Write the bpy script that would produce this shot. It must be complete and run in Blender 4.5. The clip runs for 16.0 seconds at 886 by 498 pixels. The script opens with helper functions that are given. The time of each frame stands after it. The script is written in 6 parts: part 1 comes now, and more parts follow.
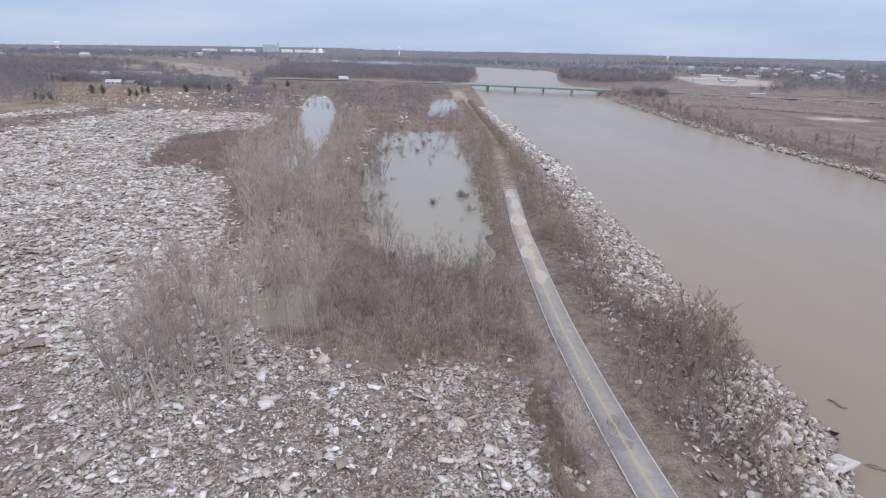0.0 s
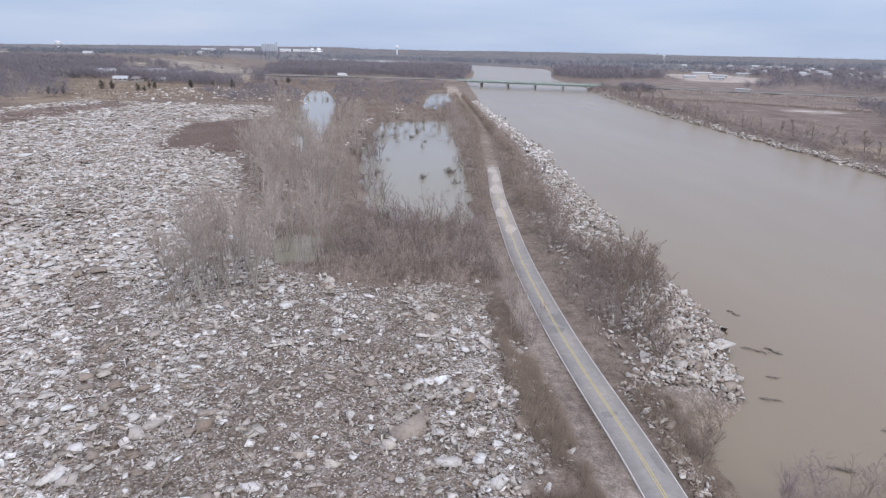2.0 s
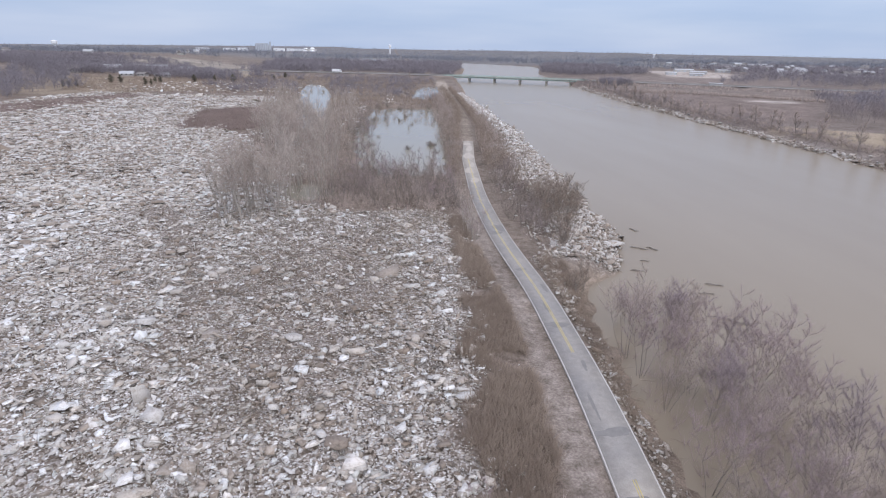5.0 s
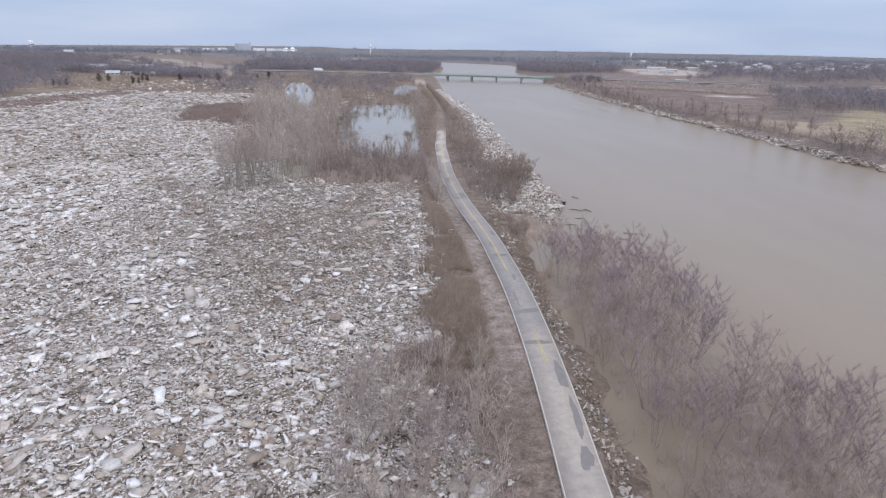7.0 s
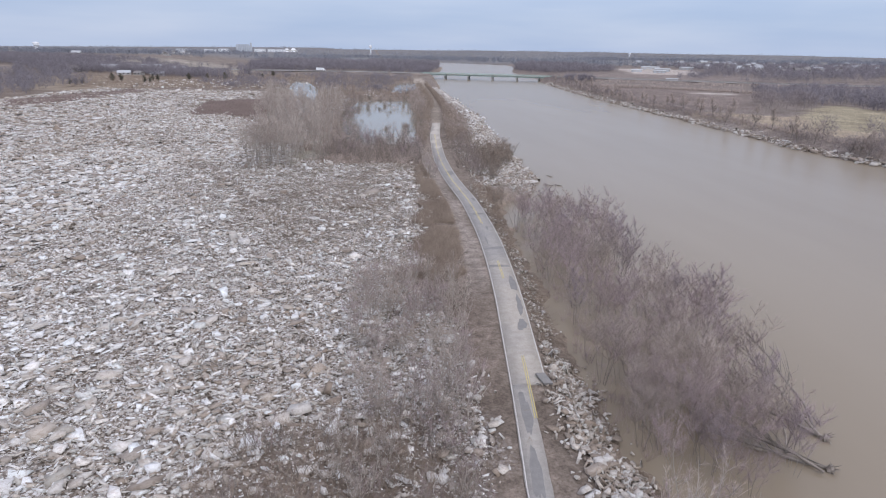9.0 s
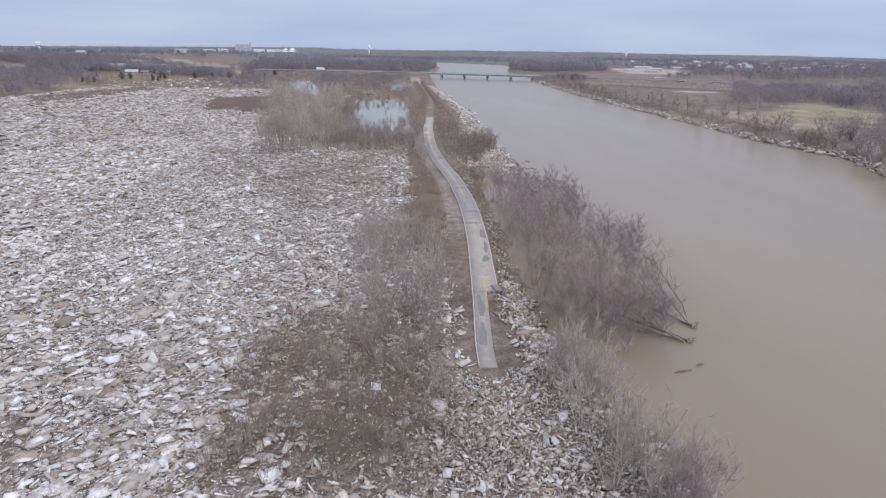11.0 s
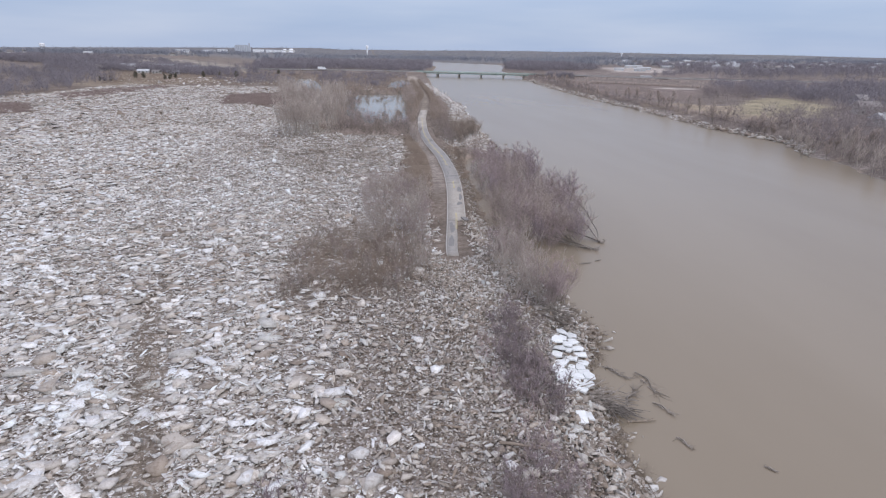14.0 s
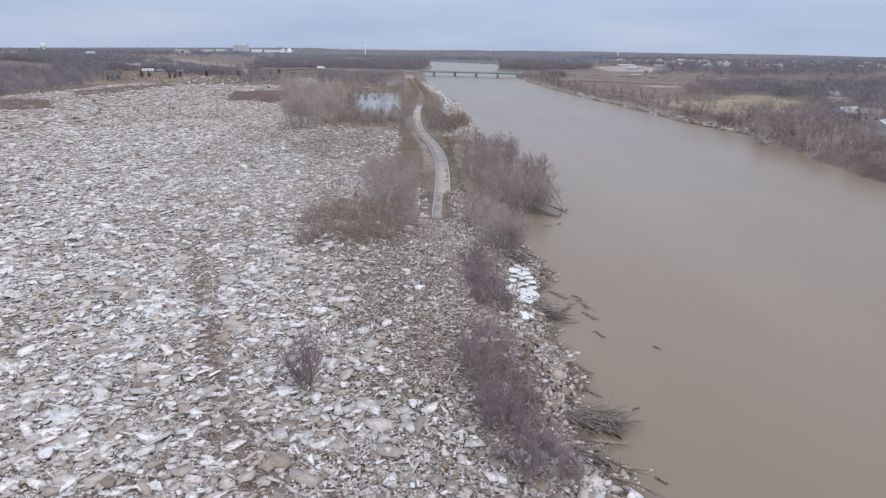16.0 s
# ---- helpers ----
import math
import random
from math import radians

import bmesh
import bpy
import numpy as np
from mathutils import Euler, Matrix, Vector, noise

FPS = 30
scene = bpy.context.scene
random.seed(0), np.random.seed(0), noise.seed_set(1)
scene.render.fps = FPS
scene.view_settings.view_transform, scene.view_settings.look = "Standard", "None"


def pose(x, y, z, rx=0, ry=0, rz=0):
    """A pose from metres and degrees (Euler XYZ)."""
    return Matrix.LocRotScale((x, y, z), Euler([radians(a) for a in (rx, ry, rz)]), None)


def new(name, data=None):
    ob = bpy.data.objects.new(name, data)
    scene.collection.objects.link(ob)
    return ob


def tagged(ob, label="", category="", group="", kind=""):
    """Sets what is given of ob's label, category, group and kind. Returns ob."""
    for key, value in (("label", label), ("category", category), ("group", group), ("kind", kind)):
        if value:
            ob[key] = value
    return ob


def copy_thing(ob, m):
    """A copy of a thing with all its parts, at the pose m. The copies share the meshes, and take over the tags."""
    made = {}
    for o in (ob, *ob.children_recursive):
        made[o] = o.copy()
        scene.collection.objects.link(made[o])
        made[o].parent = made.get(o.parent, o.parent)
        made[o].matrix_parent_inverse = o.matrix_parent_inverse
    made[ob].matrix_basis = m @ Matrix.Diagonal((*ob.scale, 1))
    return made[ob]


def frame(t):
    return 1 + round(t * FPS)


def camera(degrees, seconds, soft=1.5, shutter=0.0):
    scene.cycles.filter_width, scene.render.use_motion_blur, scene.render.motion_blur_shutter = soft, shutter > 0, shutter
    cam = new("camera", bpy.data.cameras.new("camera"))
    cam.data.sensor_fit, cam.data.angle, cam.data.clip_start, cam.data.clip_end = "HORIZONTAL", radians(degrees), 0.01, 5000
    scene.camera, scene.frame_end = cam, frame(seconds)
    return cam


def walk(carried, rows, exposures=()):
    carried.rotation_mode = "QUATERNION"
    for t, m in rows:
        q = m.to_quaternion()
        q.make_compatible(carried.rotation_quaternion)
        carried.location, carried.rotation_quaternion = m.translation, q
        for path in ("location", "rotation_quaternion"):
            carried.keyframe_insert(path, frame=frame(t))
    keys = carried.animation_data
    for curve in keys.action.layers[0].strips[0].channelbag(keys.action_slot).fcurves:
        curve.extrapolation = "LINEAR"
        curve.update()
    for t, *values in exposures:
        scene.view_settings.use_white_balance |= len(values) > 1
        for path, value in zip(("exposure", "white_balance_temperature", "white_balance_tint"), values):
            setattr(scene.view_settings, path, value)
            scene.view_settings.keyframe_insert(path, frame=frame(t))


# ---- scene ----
cam = camera(74.9, 16.0, soft=1.15)
METRES, EYE, TILT, LEAN, TURN = 197.0, 40.0, 0.3, 0.0, -4.8
ROWS = [
    (0.0, 0.0, 0.0, 0.0, 0.46, -19.47, -1.31),
    (0.5, 0.0044, -0.0282, -0.0022, 0.43, -19.48, -1.27),
    (1.0, 0.0082, -0.0568, -0.0044, 0.38, -19.49, -1.3),
    (1.5, 0.0127, -0.0851, -0.0074, 0.36, -19.5, -1.26),
    (2.0, 0.0164, -0.114, -0.0102, 0.29, -19.51, -1.24),
    (2.5, 0.0203, -0.1429, -0.013, 0.23, -19.52, -1.22),
    (3.0, 0.0241, -0.1728, -0.0157, 0.14, -19.54, -1.19),
    (3.5, 0.0279, -0.2029, -0.0187, 0.01, -19.54, -1.18),
    (4.0, 0.0319, -0.2336, -0.0212, -0.11, -19.53, -1.15),
    (6.5, 0.0505, -0.3943, -0.0257, -1.57, -19.51, -1.12),
    (7.0, 0.0528, -0.4273, -0.0258, -2.14, -19.52, -1.03),
    (7.5, 0.0548, -0.4601, -0.026, -2.15, -19.51, -1.03),
    (8.0, 0.0568, -0.4928, -0.0266, -2.17, -19.48, -1.03),
    (8.5, 0.0591, -0.525, -0.0271, -2.13, -19.46, -1.01),
    (9.0, 0.0611, -0.5575, -0.0274, -2.13, -19.46, -0.94),
    (11.5, 0.0717, -0.7198, -0.0253, -2.29, -19.45, -0.98),
    (12.0, 0.0732, -0.7518, -0.0251, -2.27, -19.44, -0.97),
    (12.5, 0.0745, -0.7836, -0.0252, -2.3, -19.44, -0.93),
    (13.0, 0.0758, -0.8154, -0.025, -2.33, -19.43, -0.89),
    (13.5, 0.077, -0.8465, -0.0251, -2.41, -19.43, -0.88),
    (14.0, 0.0785, -0.8773, -0.025, -2.47, -19.44, -0.84),
    (14.5, 0.0802, -0.9076, -0.0246, -2.55, -19.44, -0.8),
    (15.0, 0.0821, -0.9368, -0.0247, -2.58, -19.43, -0.78),
    (15.5, 0.0842, -0.966, -0.0247, -2.64, -19.45, -0.75),
    (16.0, 0.0865, -0.9946, -0.0249, -2.67, -19.46, -0.75),
]
walk(cam, [(t, pose(0, 0, EYE, TILT, LEAN, TURN) @ pose(METRES * x, METRES * y, METRES * z, 90 + pitch, roll, yaw)) for t, x, y, z, yaw, pitch, roll in ROWS], [(0.0, 0.03), (7.0, 0.0), (12.0, -0.1), (16.0, -0.12)])

# ---- world and light: an overcast late-winter noon ----
world = bpy.data.worlds.new("overcast_sky")
scene.world = world
world.use_nodes = True
wn, wl = world.node_tree.nodes, world.node_tree.links
wn.clear()
w_out = wn.new("ShaderNodeOutputWorld")
w_mix = wn.new("ShaderNodeMixShader")
w_mix.inputs[0].default_value = 0.88
w_sky = wn.new("ShaderNodeTexSky")
w_sky.sky_type = "NISHITA"
w_sky.sun_disc = False
w_sky.sun_elevation, w_sky.sun_rotation = radians(42), radians(-150)
w_b1 = wn.new("ShaderNodeBackground")
w_b1.inputs["Strength"].default_value = 0.1
w_b2 = wn.new("ShaderNodeBackground")
w_b2.inputs["Strength"].default_value = 1.0
w_co = wn.new("ShaderNodeTexCoord")
w_map = wn.new("ShaderNodeMapping")
w_map.inputs["Scale"].default_value = (1.2, 1.2, 9.0)
w_noise = wn.new("ShaderNodeTexNoise")
w_noise.inputs["Scale"].default_value = 2.2
w_noise.inputs["Detail"].default_value = 4
w_ramp = wn.new("ShaderNodeValToRGB")
w_ramp.color_ramp.elements[0].position = 0.3
w_ramp.color_ramp.elements[0].color = (0.42, 0.54, 0.80, 1)
w_ramp.color_ramp.elements[1].position = 0.72
w_ramp.color_ramp.elements[1].color = (0.57, 0.66, 0.872, 1)
w_sep = wn.new("ShaderNodeSeparateXYZ")
w_rng = wn.new("ShaderNodeMapRange")
w_rng.inputs["From Min"].default_value = 0.05
w_rng.inputs["From Max"].default_value = 0.6
w_top = wn.new("ShaderNodeMix")
w_top.data_type = "RGBA"
w_top.inputs["B"].default_value = (1.225, 1.245, 1.455, 1)
wl.new(w_co.outputs["Generated"], w_map.inputs["Vector"])
wl.new(w_map.outputs["Vector"], w_noise.inputs["Vector"])
wl.new(w_noise.outputs["Fac"], w_ramp.inputs["Fac"])
wl.new(w_co.outputs["Generated"], w_sep.inputs[0])
wl.new(w_sep.outputs["Z"], w_rng.inputs["Value"])
wl.new(w_rng.outputs["Result"], w_top.inputs["Factor"])
wl.new(w_ramp.outputs["Color"], w_top.inputs["A"])
wl.new(w_top.outputs["Result"], w_b2.inputs["Color"])
wl.new(w_sky.outputs[0], w_b1.inputs["Color"])
wl.new(w_b1.outputs[0], w_mix.inputs[1])
wl.new(w_b2.outputs[0], w_mix.inputs[2])
wl.new(w_mix.outputs[0], w_out.inputs["Surface"])

sun = new("sun", bpy.data.lights.new("sun", "SUN"))
sun.data.energy, sun.data.angle, sun.data.color = 1.15, radians(18), (1.0, 0.97, 0.93)
sun.matrix_world = pose(0, 0, 200, 48, 0, 30)


# ---- materials ----
def nodes_of(name):
    m = bpy.data.materials.new(name)
    m.use_nodes = True
    nt = m.node_tree
    return m, nt.nodes, nt.links, nt.nodes["Principled BSDF"]


def ramp(nodes, stops):
    r = nodes.new("ShaderNodeValToRGB")
    e = r.color_ramp.elements
    while len(e) < len(stops):
        e.new(0.5)
    for el, (p, c) in zip(e, stops):
        el.position, el.color = p, (*c, 1)
    return r


def tex_noise(nodes, links, scale, detail=4, rough=0.6, vec=None):
    n = nodes.new("ShaderNodeTexNoise")
    n.inputs["Scale"].default_value, n.inputs["Detail"].default_value = scale, detail
    n.inputs["Roughness"].default_value = rough
    if vec is not None:
        links.new(vec, n.inputs["Vector"])
    return n


def blend(nodes, links, kind, fac, a, b):
    m = nodes.new("ShaderNodeMix")
    m.data_type, m.blend_type = "RGBA", kind
    for key, v in (("Factor", fac), ("A", a), ("B", b)):
        if isinstance(v, (int, float)):
            m.inputs[key].default_value = v
        elif isinstance(v, tuple):
            m.inputs[key].default_value = (*v, 1)
        else:
            links.new(v, m.inputs[key])
    return m.outputs["Result"]


def bump(nodes, links, bsdf, height, strength, dist):
    b = nodes.new("ShaderNodeBump")
    b.inputs["Strength"].default_value, b.inputs["Distance"].default_value = strength, dist
    links.new(height, b.inputs["Height"])
    links.new(b.outputs["Normal"], bsdf.inputs["Normal"])


def plain(name, dark, light, scale=1.5, rough=0.85, relief=0.3, dist=0.05, vary=0.0, metal=0.0):
    """A matt surface between two colours at two scales, with fine relief; vary: spread from object to object."""
    m, n, l, bsdf = nodes_of(name)
    co = n.new("ShaderNodeTexCoord").outputs["Object"]
    big, fine = tex_noise(n, l, scale, 5, 0.65, co), tex_noise(n, l, scale * 9, 3, 0.6, co)
    mixv = n.new("ShaderNodeMath")
    mixv.operation = "MULTIPLY_ADD"
    mixv.inputs[1].default_value = 0.45
    l.new(fine.outputs["Fac"], mixv.inputs[0])
    half = n.new("ShaderNodeMath")
    half.operation = "MULTIPLY"
    half.inputs[1].default_value = 0.55
    l.new(big.outputs["Fac"], half.inputs[0])
    l.new(half.outputs[0], mixv.inputs[2])
    r = ramp(n, [(0.34, dark), (0.66, light)])
    l.new(mixv.outputs[0], r.inputs["Fac"])
    col = r.outputs["Color"]
    if vary:
        hsv = n.new("ShaderNodeHueSaturation")
        info = n.new("ShaderNodeObjectInfo")
        rng_ = n.new("ShaderNodeMapRange")
        rng_.inputs["To Min"].default_value, rng_.inputs["To Max"].default_value = 1 - vary, 1 + vary
        l.new(info.outputs["Random"], rng_.inputs["Value"])
        l.new(rng_.outputs["Result"], hsv.inputs["Value"])
        l.new(col, hsv.inputs["Color"])
        col = hsv.outputs["Color"]
    l.new(col, bsdf.inputs["Base Color"])
    bsdf.inputs["Roughness"].default_value, bsdf.inputs["Metallic"].default_value = rough, metal
    if relief:
        bump(n, l, bsdf, fine.outputs["Fac"], relief, dist)
    return m


def ground_material():
    m, n, l, bsdf = nodes_of("flood_plain_soil")
    co = n.new("ShaderNodeTexCoord").outputs["Object"]
    soil = n.new("ShaderNodeAttribute")
    soil.attribute_name = "soil"
    icy = n.new("ShaderNodeAttribute")
    icy.attribute_name = "icy"
    big, mid, fine = tex_noise(n, l, 0.05, 6, 0.7, co), tex_noise(n, l, 0.6, 5, 0.7, co), tex_noise(n, l, 4.0, 4, 0.7, co)
    r1 = ramp(n, [(0.3, (0.62, 0.6, 0.58)), (0.7, (1.3, 1.3, 1.3))])
    r2 = ramp(n, [(0.3, (0.6, 0.58, 0.56)), (0.72, (1.4, 1.4, 1.42))])
    r3 = ramp(n, [(0.3, (0.6, 0.58, 0.56)), (0.7, (1.35, 1.36, 1.38))])
    col = soil.outputs["Color"]
    for nz, r in ((big, r1), (mid, r2), (fine, r3)):
        l.new(nz.outputs["Fac"], r.inputs["Fac"])
        col = blend(n, l, "MULTIPLY", 1.0, col, r.outputs["Color"])
    # crushed ice between the slabs: chips too small to be modelled
    chips = n.new("ShaderNodeTexVoronoi")
    chips.inputs["Scale"].default_value = 3.4
    chips.inputs["Randomness"].default_value = 1.0
    l.new(co, chips.inputs["Vector"])
    # dark joints round the chips: crevice shade put into the colour
    joints = n.new("ShaderNodeTexVoronoi")
    joints.feature = "DISTANCE_TO_EDGE"
    joints.inputs["Scale"].default_value = 3.4
    l.new(co, joints.inputs["Vector"])
    rj = ramp(n, [(0.02, (0.42, 0.37, 0.33)), (0.12, (1.0, 1.0, 1.0))])
    l.new(joints.outputs["Distance"], rj.inputs["Fac"])
    sep = n.new("ShaderNodeSeparateColor")
    l.new(chips.outputs["Color"], sep.inputs[0])
    rc = ramp(n, [(0.0, (0.115, 0.092, 0.074)), (0.3, (0.275, 0.236, 0.204)), (0.56, (0.46, 0.424, 0.39)), (0.82, (0.77, 0.765, 0.77))])
    l.new(sep.outputs[0], rc.inputs["Fac"])
    chip_col = blend(n, l, "MULTIPLY", 0.8, rc.outputs["Color"], r2.outputs["Color"])
    chip_col = blend(n, l, "MULTIPLY", 0.6, chip_col, rj.outputs["Color"])
    gate = n.new("ShaderNodeMath")
    gate.operation = "MULTIPLY_ADD"
    gate.inputs[1].default_value, gate.inputs[2].default_value = 0.9, -0.45
    l.new(mid.outputs["Fac"], gate.inputs[0])
    add = n.new("ShaderNodeMath")
    add.operation, add.use_clamp = "ADD", True
    l.new(icy.outputs["Fac"], add.inputs[0])
    l.new(gate.outputs[0], add.inputs[1])
    both = n.new("ShaderNodeMath")
    both.operation, both.use_clamp = "MULTIPLY", True
    l.new(add.outputs[0], both.inputs[0])
    l.new(icy.outputs["Fac"], both.inputs[1])
    col = blend(n, l, "MIX", both.outputs[0], col, chip_col)
    l.new(col, bsdf.inputs["Base Color"])
    bsdf.inputs["Roughness"].default_value = 0.92
    bsdf.inputs["Specular IOR Level"].default_value = 0.2
    bump(n, l, bsdf, fine.outputs["Fac"], 0.8, 0.25)
    return m


def ice_material(name, single):
    """Dirty river ice: some slabs white, most grey with river mud; single: slabs that are objects of their own."""
    m, n, l, bsdf = nodes_of(name)
    co = n.new("ShaderNodeTexCoord").outputs["Object"]
    if single:
        rnd = n.new("ShaderNodeObjectInfo").outputs["Random"]
        co = n.new("ShaderNodeNewGeometry").outputs["Position"]
    else:
        rnd = n.new("ShaderNodeNewGeometry").outputs["Random Per Island"]
    clean = n.new("ShaderNodeAttribute")
    clean.attribute_name = "clean"
    s = n.new("ShaderNodeMath")
    s.operation, s.use_clamp = "ADD", True
    l.new(rnd, s.inputs[0])
    l.new(clean.outputs["Fac"], s.inputs[1])
    tone = ramp(n, [(0.0, (0.27, 0.226, 0.19)), (0.16, (0.395, 0.35, 0.312)), (0.4, (0.515, 0.485, 0.457)), (0.66, (0.612, 0.596, 0.586)), (0.84, (0.745, 0.742, 0.752)), (1.0, (0.862, 0.87, 0.892))])
    l.new(s.outputs[0], tone.inputs["Fac"])
    second = n.new("ShaderNodeTexWhiteNoise")
    second.noise_dimensions = "1D"
    l.new(rnd, second.inputs["W"])
    tint = ramp(n, [(0.0, (1.02, 0.93, 0.82)), (0.35, (1.0, 0.98, 0.95)), (0.8, (0.98, 1.0, 1.01)), (1.0, (0.94, 1.0, 0.985))])
    l.new(second.outputs["Value"], tint.inputs["Fac"])
    mud = tex_noise(n, l, 2.6, 6, 0.75, co)
    grit = tex_noise(n, l, 14.0, 4, 0.7, co)
    rm = ramp(n, [(0.42, (0.7, 0.65, 0.605)), (0.5, (1.0, 1.0, 1.0))])
    l.new(mud.outputs["Fac"], rm.inputs["Fac"])
    rg = ramp(n, [(0.3, (0.78, 0.76, 0.74)), (0.6, (1.05, 1.05, 1.05))])
    l.new(grit.outputs["Fac"], rg.inputs["Fac"])
    col = blend(n, l, "MULTIPLY", 0.6, tone.outputs["Color"], tint.outputs["Color"])
    col = blend(n, l, "MULTIPLY", 0.75, col, rm.outputs["Color"])
    col = blend(n, l, "MULTIPLY", 0.8, col, rg.outputs["Color"])
    l.new(col, bsdf.inputs["Base Color"])
    bsdf.inputs["Roughness"].default_value = 0.55
    bsdf.inputs["Subsurface Weight"].default_value = 0.0
    bump(n, l, bsdf, grit.outputs["Fac"], 0.5, 0.05)
    return m


def water_material(name, deep, pale, rough, ripple, scale, gloss=0.5):
    m, n, l, bsdf = nodes_of(name)
    co = n.new("ShaderNodeTexCoord").outputs["Object"]
    mp = n.new("ShaderNodeMapping")
    mp.inputs["Scale"].default_value = (1.0, 0.25, 1.0)
    l.new(co, mp.inputs["Vector"])
    silt = tex_noise(n, l, 0.02, 4, 0.6, mp.outputs["Vector"])
    r = ramp(n, [(0.35, deep), (0.65, pale)])
    l.new(silt.outputs["Fac"], r.inputs["Fac"])
    l.new(r.outputs["Color"], bsdf.inputs["Base Color"])
    wave = tex_noise(n, l, scale, 4, 0.6, co)
    bsdf.inputs["Roughness"].default_value = rough
    bsdf.inputs["IOR"].default_value = 1.33
    bsdf.inputs["Specular IOR Level"].default_value = gloss
    bump(n, l, bsdf, wave.outputs["Fac"], ripple, 0.12)
    return m


def asphalt_material():
    m, n, l, bsdf = nodes_of("worn_asphalt")
    co = n.new("ShaderNodeTexCoord").outputs["Object"]
    big, mid, fine = tex_noise(n, l, 0.16, 5, 0.6, co), tex_noise(n, l, 1.1, 5, 0.7, co), tex_noise(n, l, 22.0, 3, 0.6, co)
    silt = n.new("ShaderNodeAttribute")
    silt.attribute_name = "silt"
    grey = ramp(n, [(0.3, (0.236, 0.226, 0.221)), (0.7, (0.31, 0.299, 0.292))])
    tan = ramp(n, [(0.3, (0.335, 0.303, 0.268)), (0.7, (0.445, 0.41, 0.367))])
    l.new(mid.outputs["Fac"], grey.inputs["Fac"])
    l.new(mid.outputs["Fac"], tan.inputs["Fac"])
    s = n.new("ShaderNodeMath")
    s.operation, s.use_clamp = "MULTIPLY_ADD", True
    s.inputs[1].default_value = 1.6
    l.new(big.outputs["Fac"], s.inputs[0])
    off = n.new("ShaderNodeMath")
    off.operation = "SUBTRACT"
    off.inputs[1].default_value = 0.68
    l.new(silt.outputs["Fac"], off.inputs[0])
    l.new(off.outputs[0], s.inputs[2])
    col = blend(n, l, "MIX", s.outputs[0], grey.outputs["Color"], tan.outputs["Color"])
    rf = ramp(n, [(0.3, (0.8, 0.8, 0.8)), (0.7, (1.15, 1.15, 1.15))])
    l.new(fine.outputs["Fac"], rf.inputs["Fac"])
    col = blend(n, l, "MULTIPLY", 1.0, col, rf.outputs["Color"])
    l.new(col, bsdf.inputs["Base Color"])
    bsdf.inputs["Roughness"].default_value = 0.85
    bump(n, l, bsdf, fine.outputs["Fac"], 0.4, 0.02)
    return m


M_GROUND = ground_material()
M_ICE = ice_material("broken_river_ice", False)
M_SLAB = ice_material("river_ice_slab", True)
M_CLEAN = plain("clean_white_ice", (0.62, 0.64, 0.65), (0.82, 0.83, 0.835), 1.2, 0.45, 0.3, 0.05, 0.08)
M_RIVER = water_material("muddy_river_water", (0.222, 0.182, 0.134), (0.246, 0.205, 0.155), 0.26, 0.12, 0.35)
M_POND = water_material("still_flood_water", (0.222, 0.203, 0.158), (0.262, 0.24, 0.19), 0.1, 0.05, 0.3, 0.36)
M_ASPHALT = asphalt_material()
M_PATCH = plain("damp_asphalt_patch", (0.172, 0.165, 0.162), (0.235, 0.226, 0.221), 1.2, 0.8, 0.3, 0.02)
M_SILT = plain("dried_silt", (0.36, 0.325, 0.29), (0.5, 0.46, 0.42), 0.9, 0.95, 0.3, 0.03)
M_WHITE = plain("worn_white_paint", (0.40, 0.38, 0.36), (0.66, 0.64, 0.62), 3.0, 0.7, 0.0)
M_YELLOW = plain("worn_yellow_paint", (0.44, 0.36, 0.16), (0.60, 0.50, 0.20), 3.0, 0.7, 0.0)
M_BARK = plain("grey_bark", (0.17, 0.145, 0.125), (0.33, 0.295, 0.265), 1.0, 0.95, 0.3, 0.03, 0.2)
M_PALE = plain("pale_bark", (0.33, 0.295, 0.26), (0.52, 0.475, 0.43), 0.8, 0.95, 0.3, 0.03, 0.15)
M_TWIG = plain("bare_twigs", (0.30, 0.245, 0.218), (0.45, 0.378, 0.343), 0.4, 0.95, 0, 0, 0.16)
M_TWIG_PALE = plain("bare_pale_twigs", (0.37, 0.315, 0.278), (0.53, 0.464, 0.418), 0.4, 0.95, 0, 0, 0.14)
M_TWIG_RED = plain("bare_reddish_twigs", (0.28, 0.215, 0.218), (0.40, 0.322, 0.322), 0.4, 0.95, 0, 0, 0.14)
M_TWIG_PLUM = plain("bare_plum_twigs", (0.225, 0.178, 0.19), (0.345, 0.285, 0.30), 0.4, 0.95, 0, 0, 0.14)
M_BRUSH = plain("dry_brush", (0.20, 0.155, 0.125), (0.34, 0.275, 0.225), 0.08, 0.95, 0)
M_BRUSH_RED = plain("reddish_dry_brush", (0.19, 0.145, 0.132), (0.28, 0.222, 0.205), 0.05, 0.95, 0)
# mauve bare twigs, nudged bluer in base colour to suggest haze
M_WOODS = plain("hazy_bare_woods", (0.162, 0.147, 0.166), (0.252, 0.231, 0.257), 0.012, 1.0, 0)
# horizon woods: blue-grey of distance haze mixed into the twig colour
M_WOODS_HAZE = plain("hazy_farthest_woods", (0.158, 0.168, 0.202), (0.246, 0.257, 0.294), 0.004, 1.0, 0)
M_GROVE = plain("bare_grove_twigs", (0.185, 0.157, 0.16), (0.285, 0.245, 0.246), 0.03, 1.0, 0)
M_CONIFER = plain("dark_conifer_needles", (0.098, 0.09, 0.068), (0.175, 0.158, 0.125), 0.8, 0.9, 0, 0, 0.2)
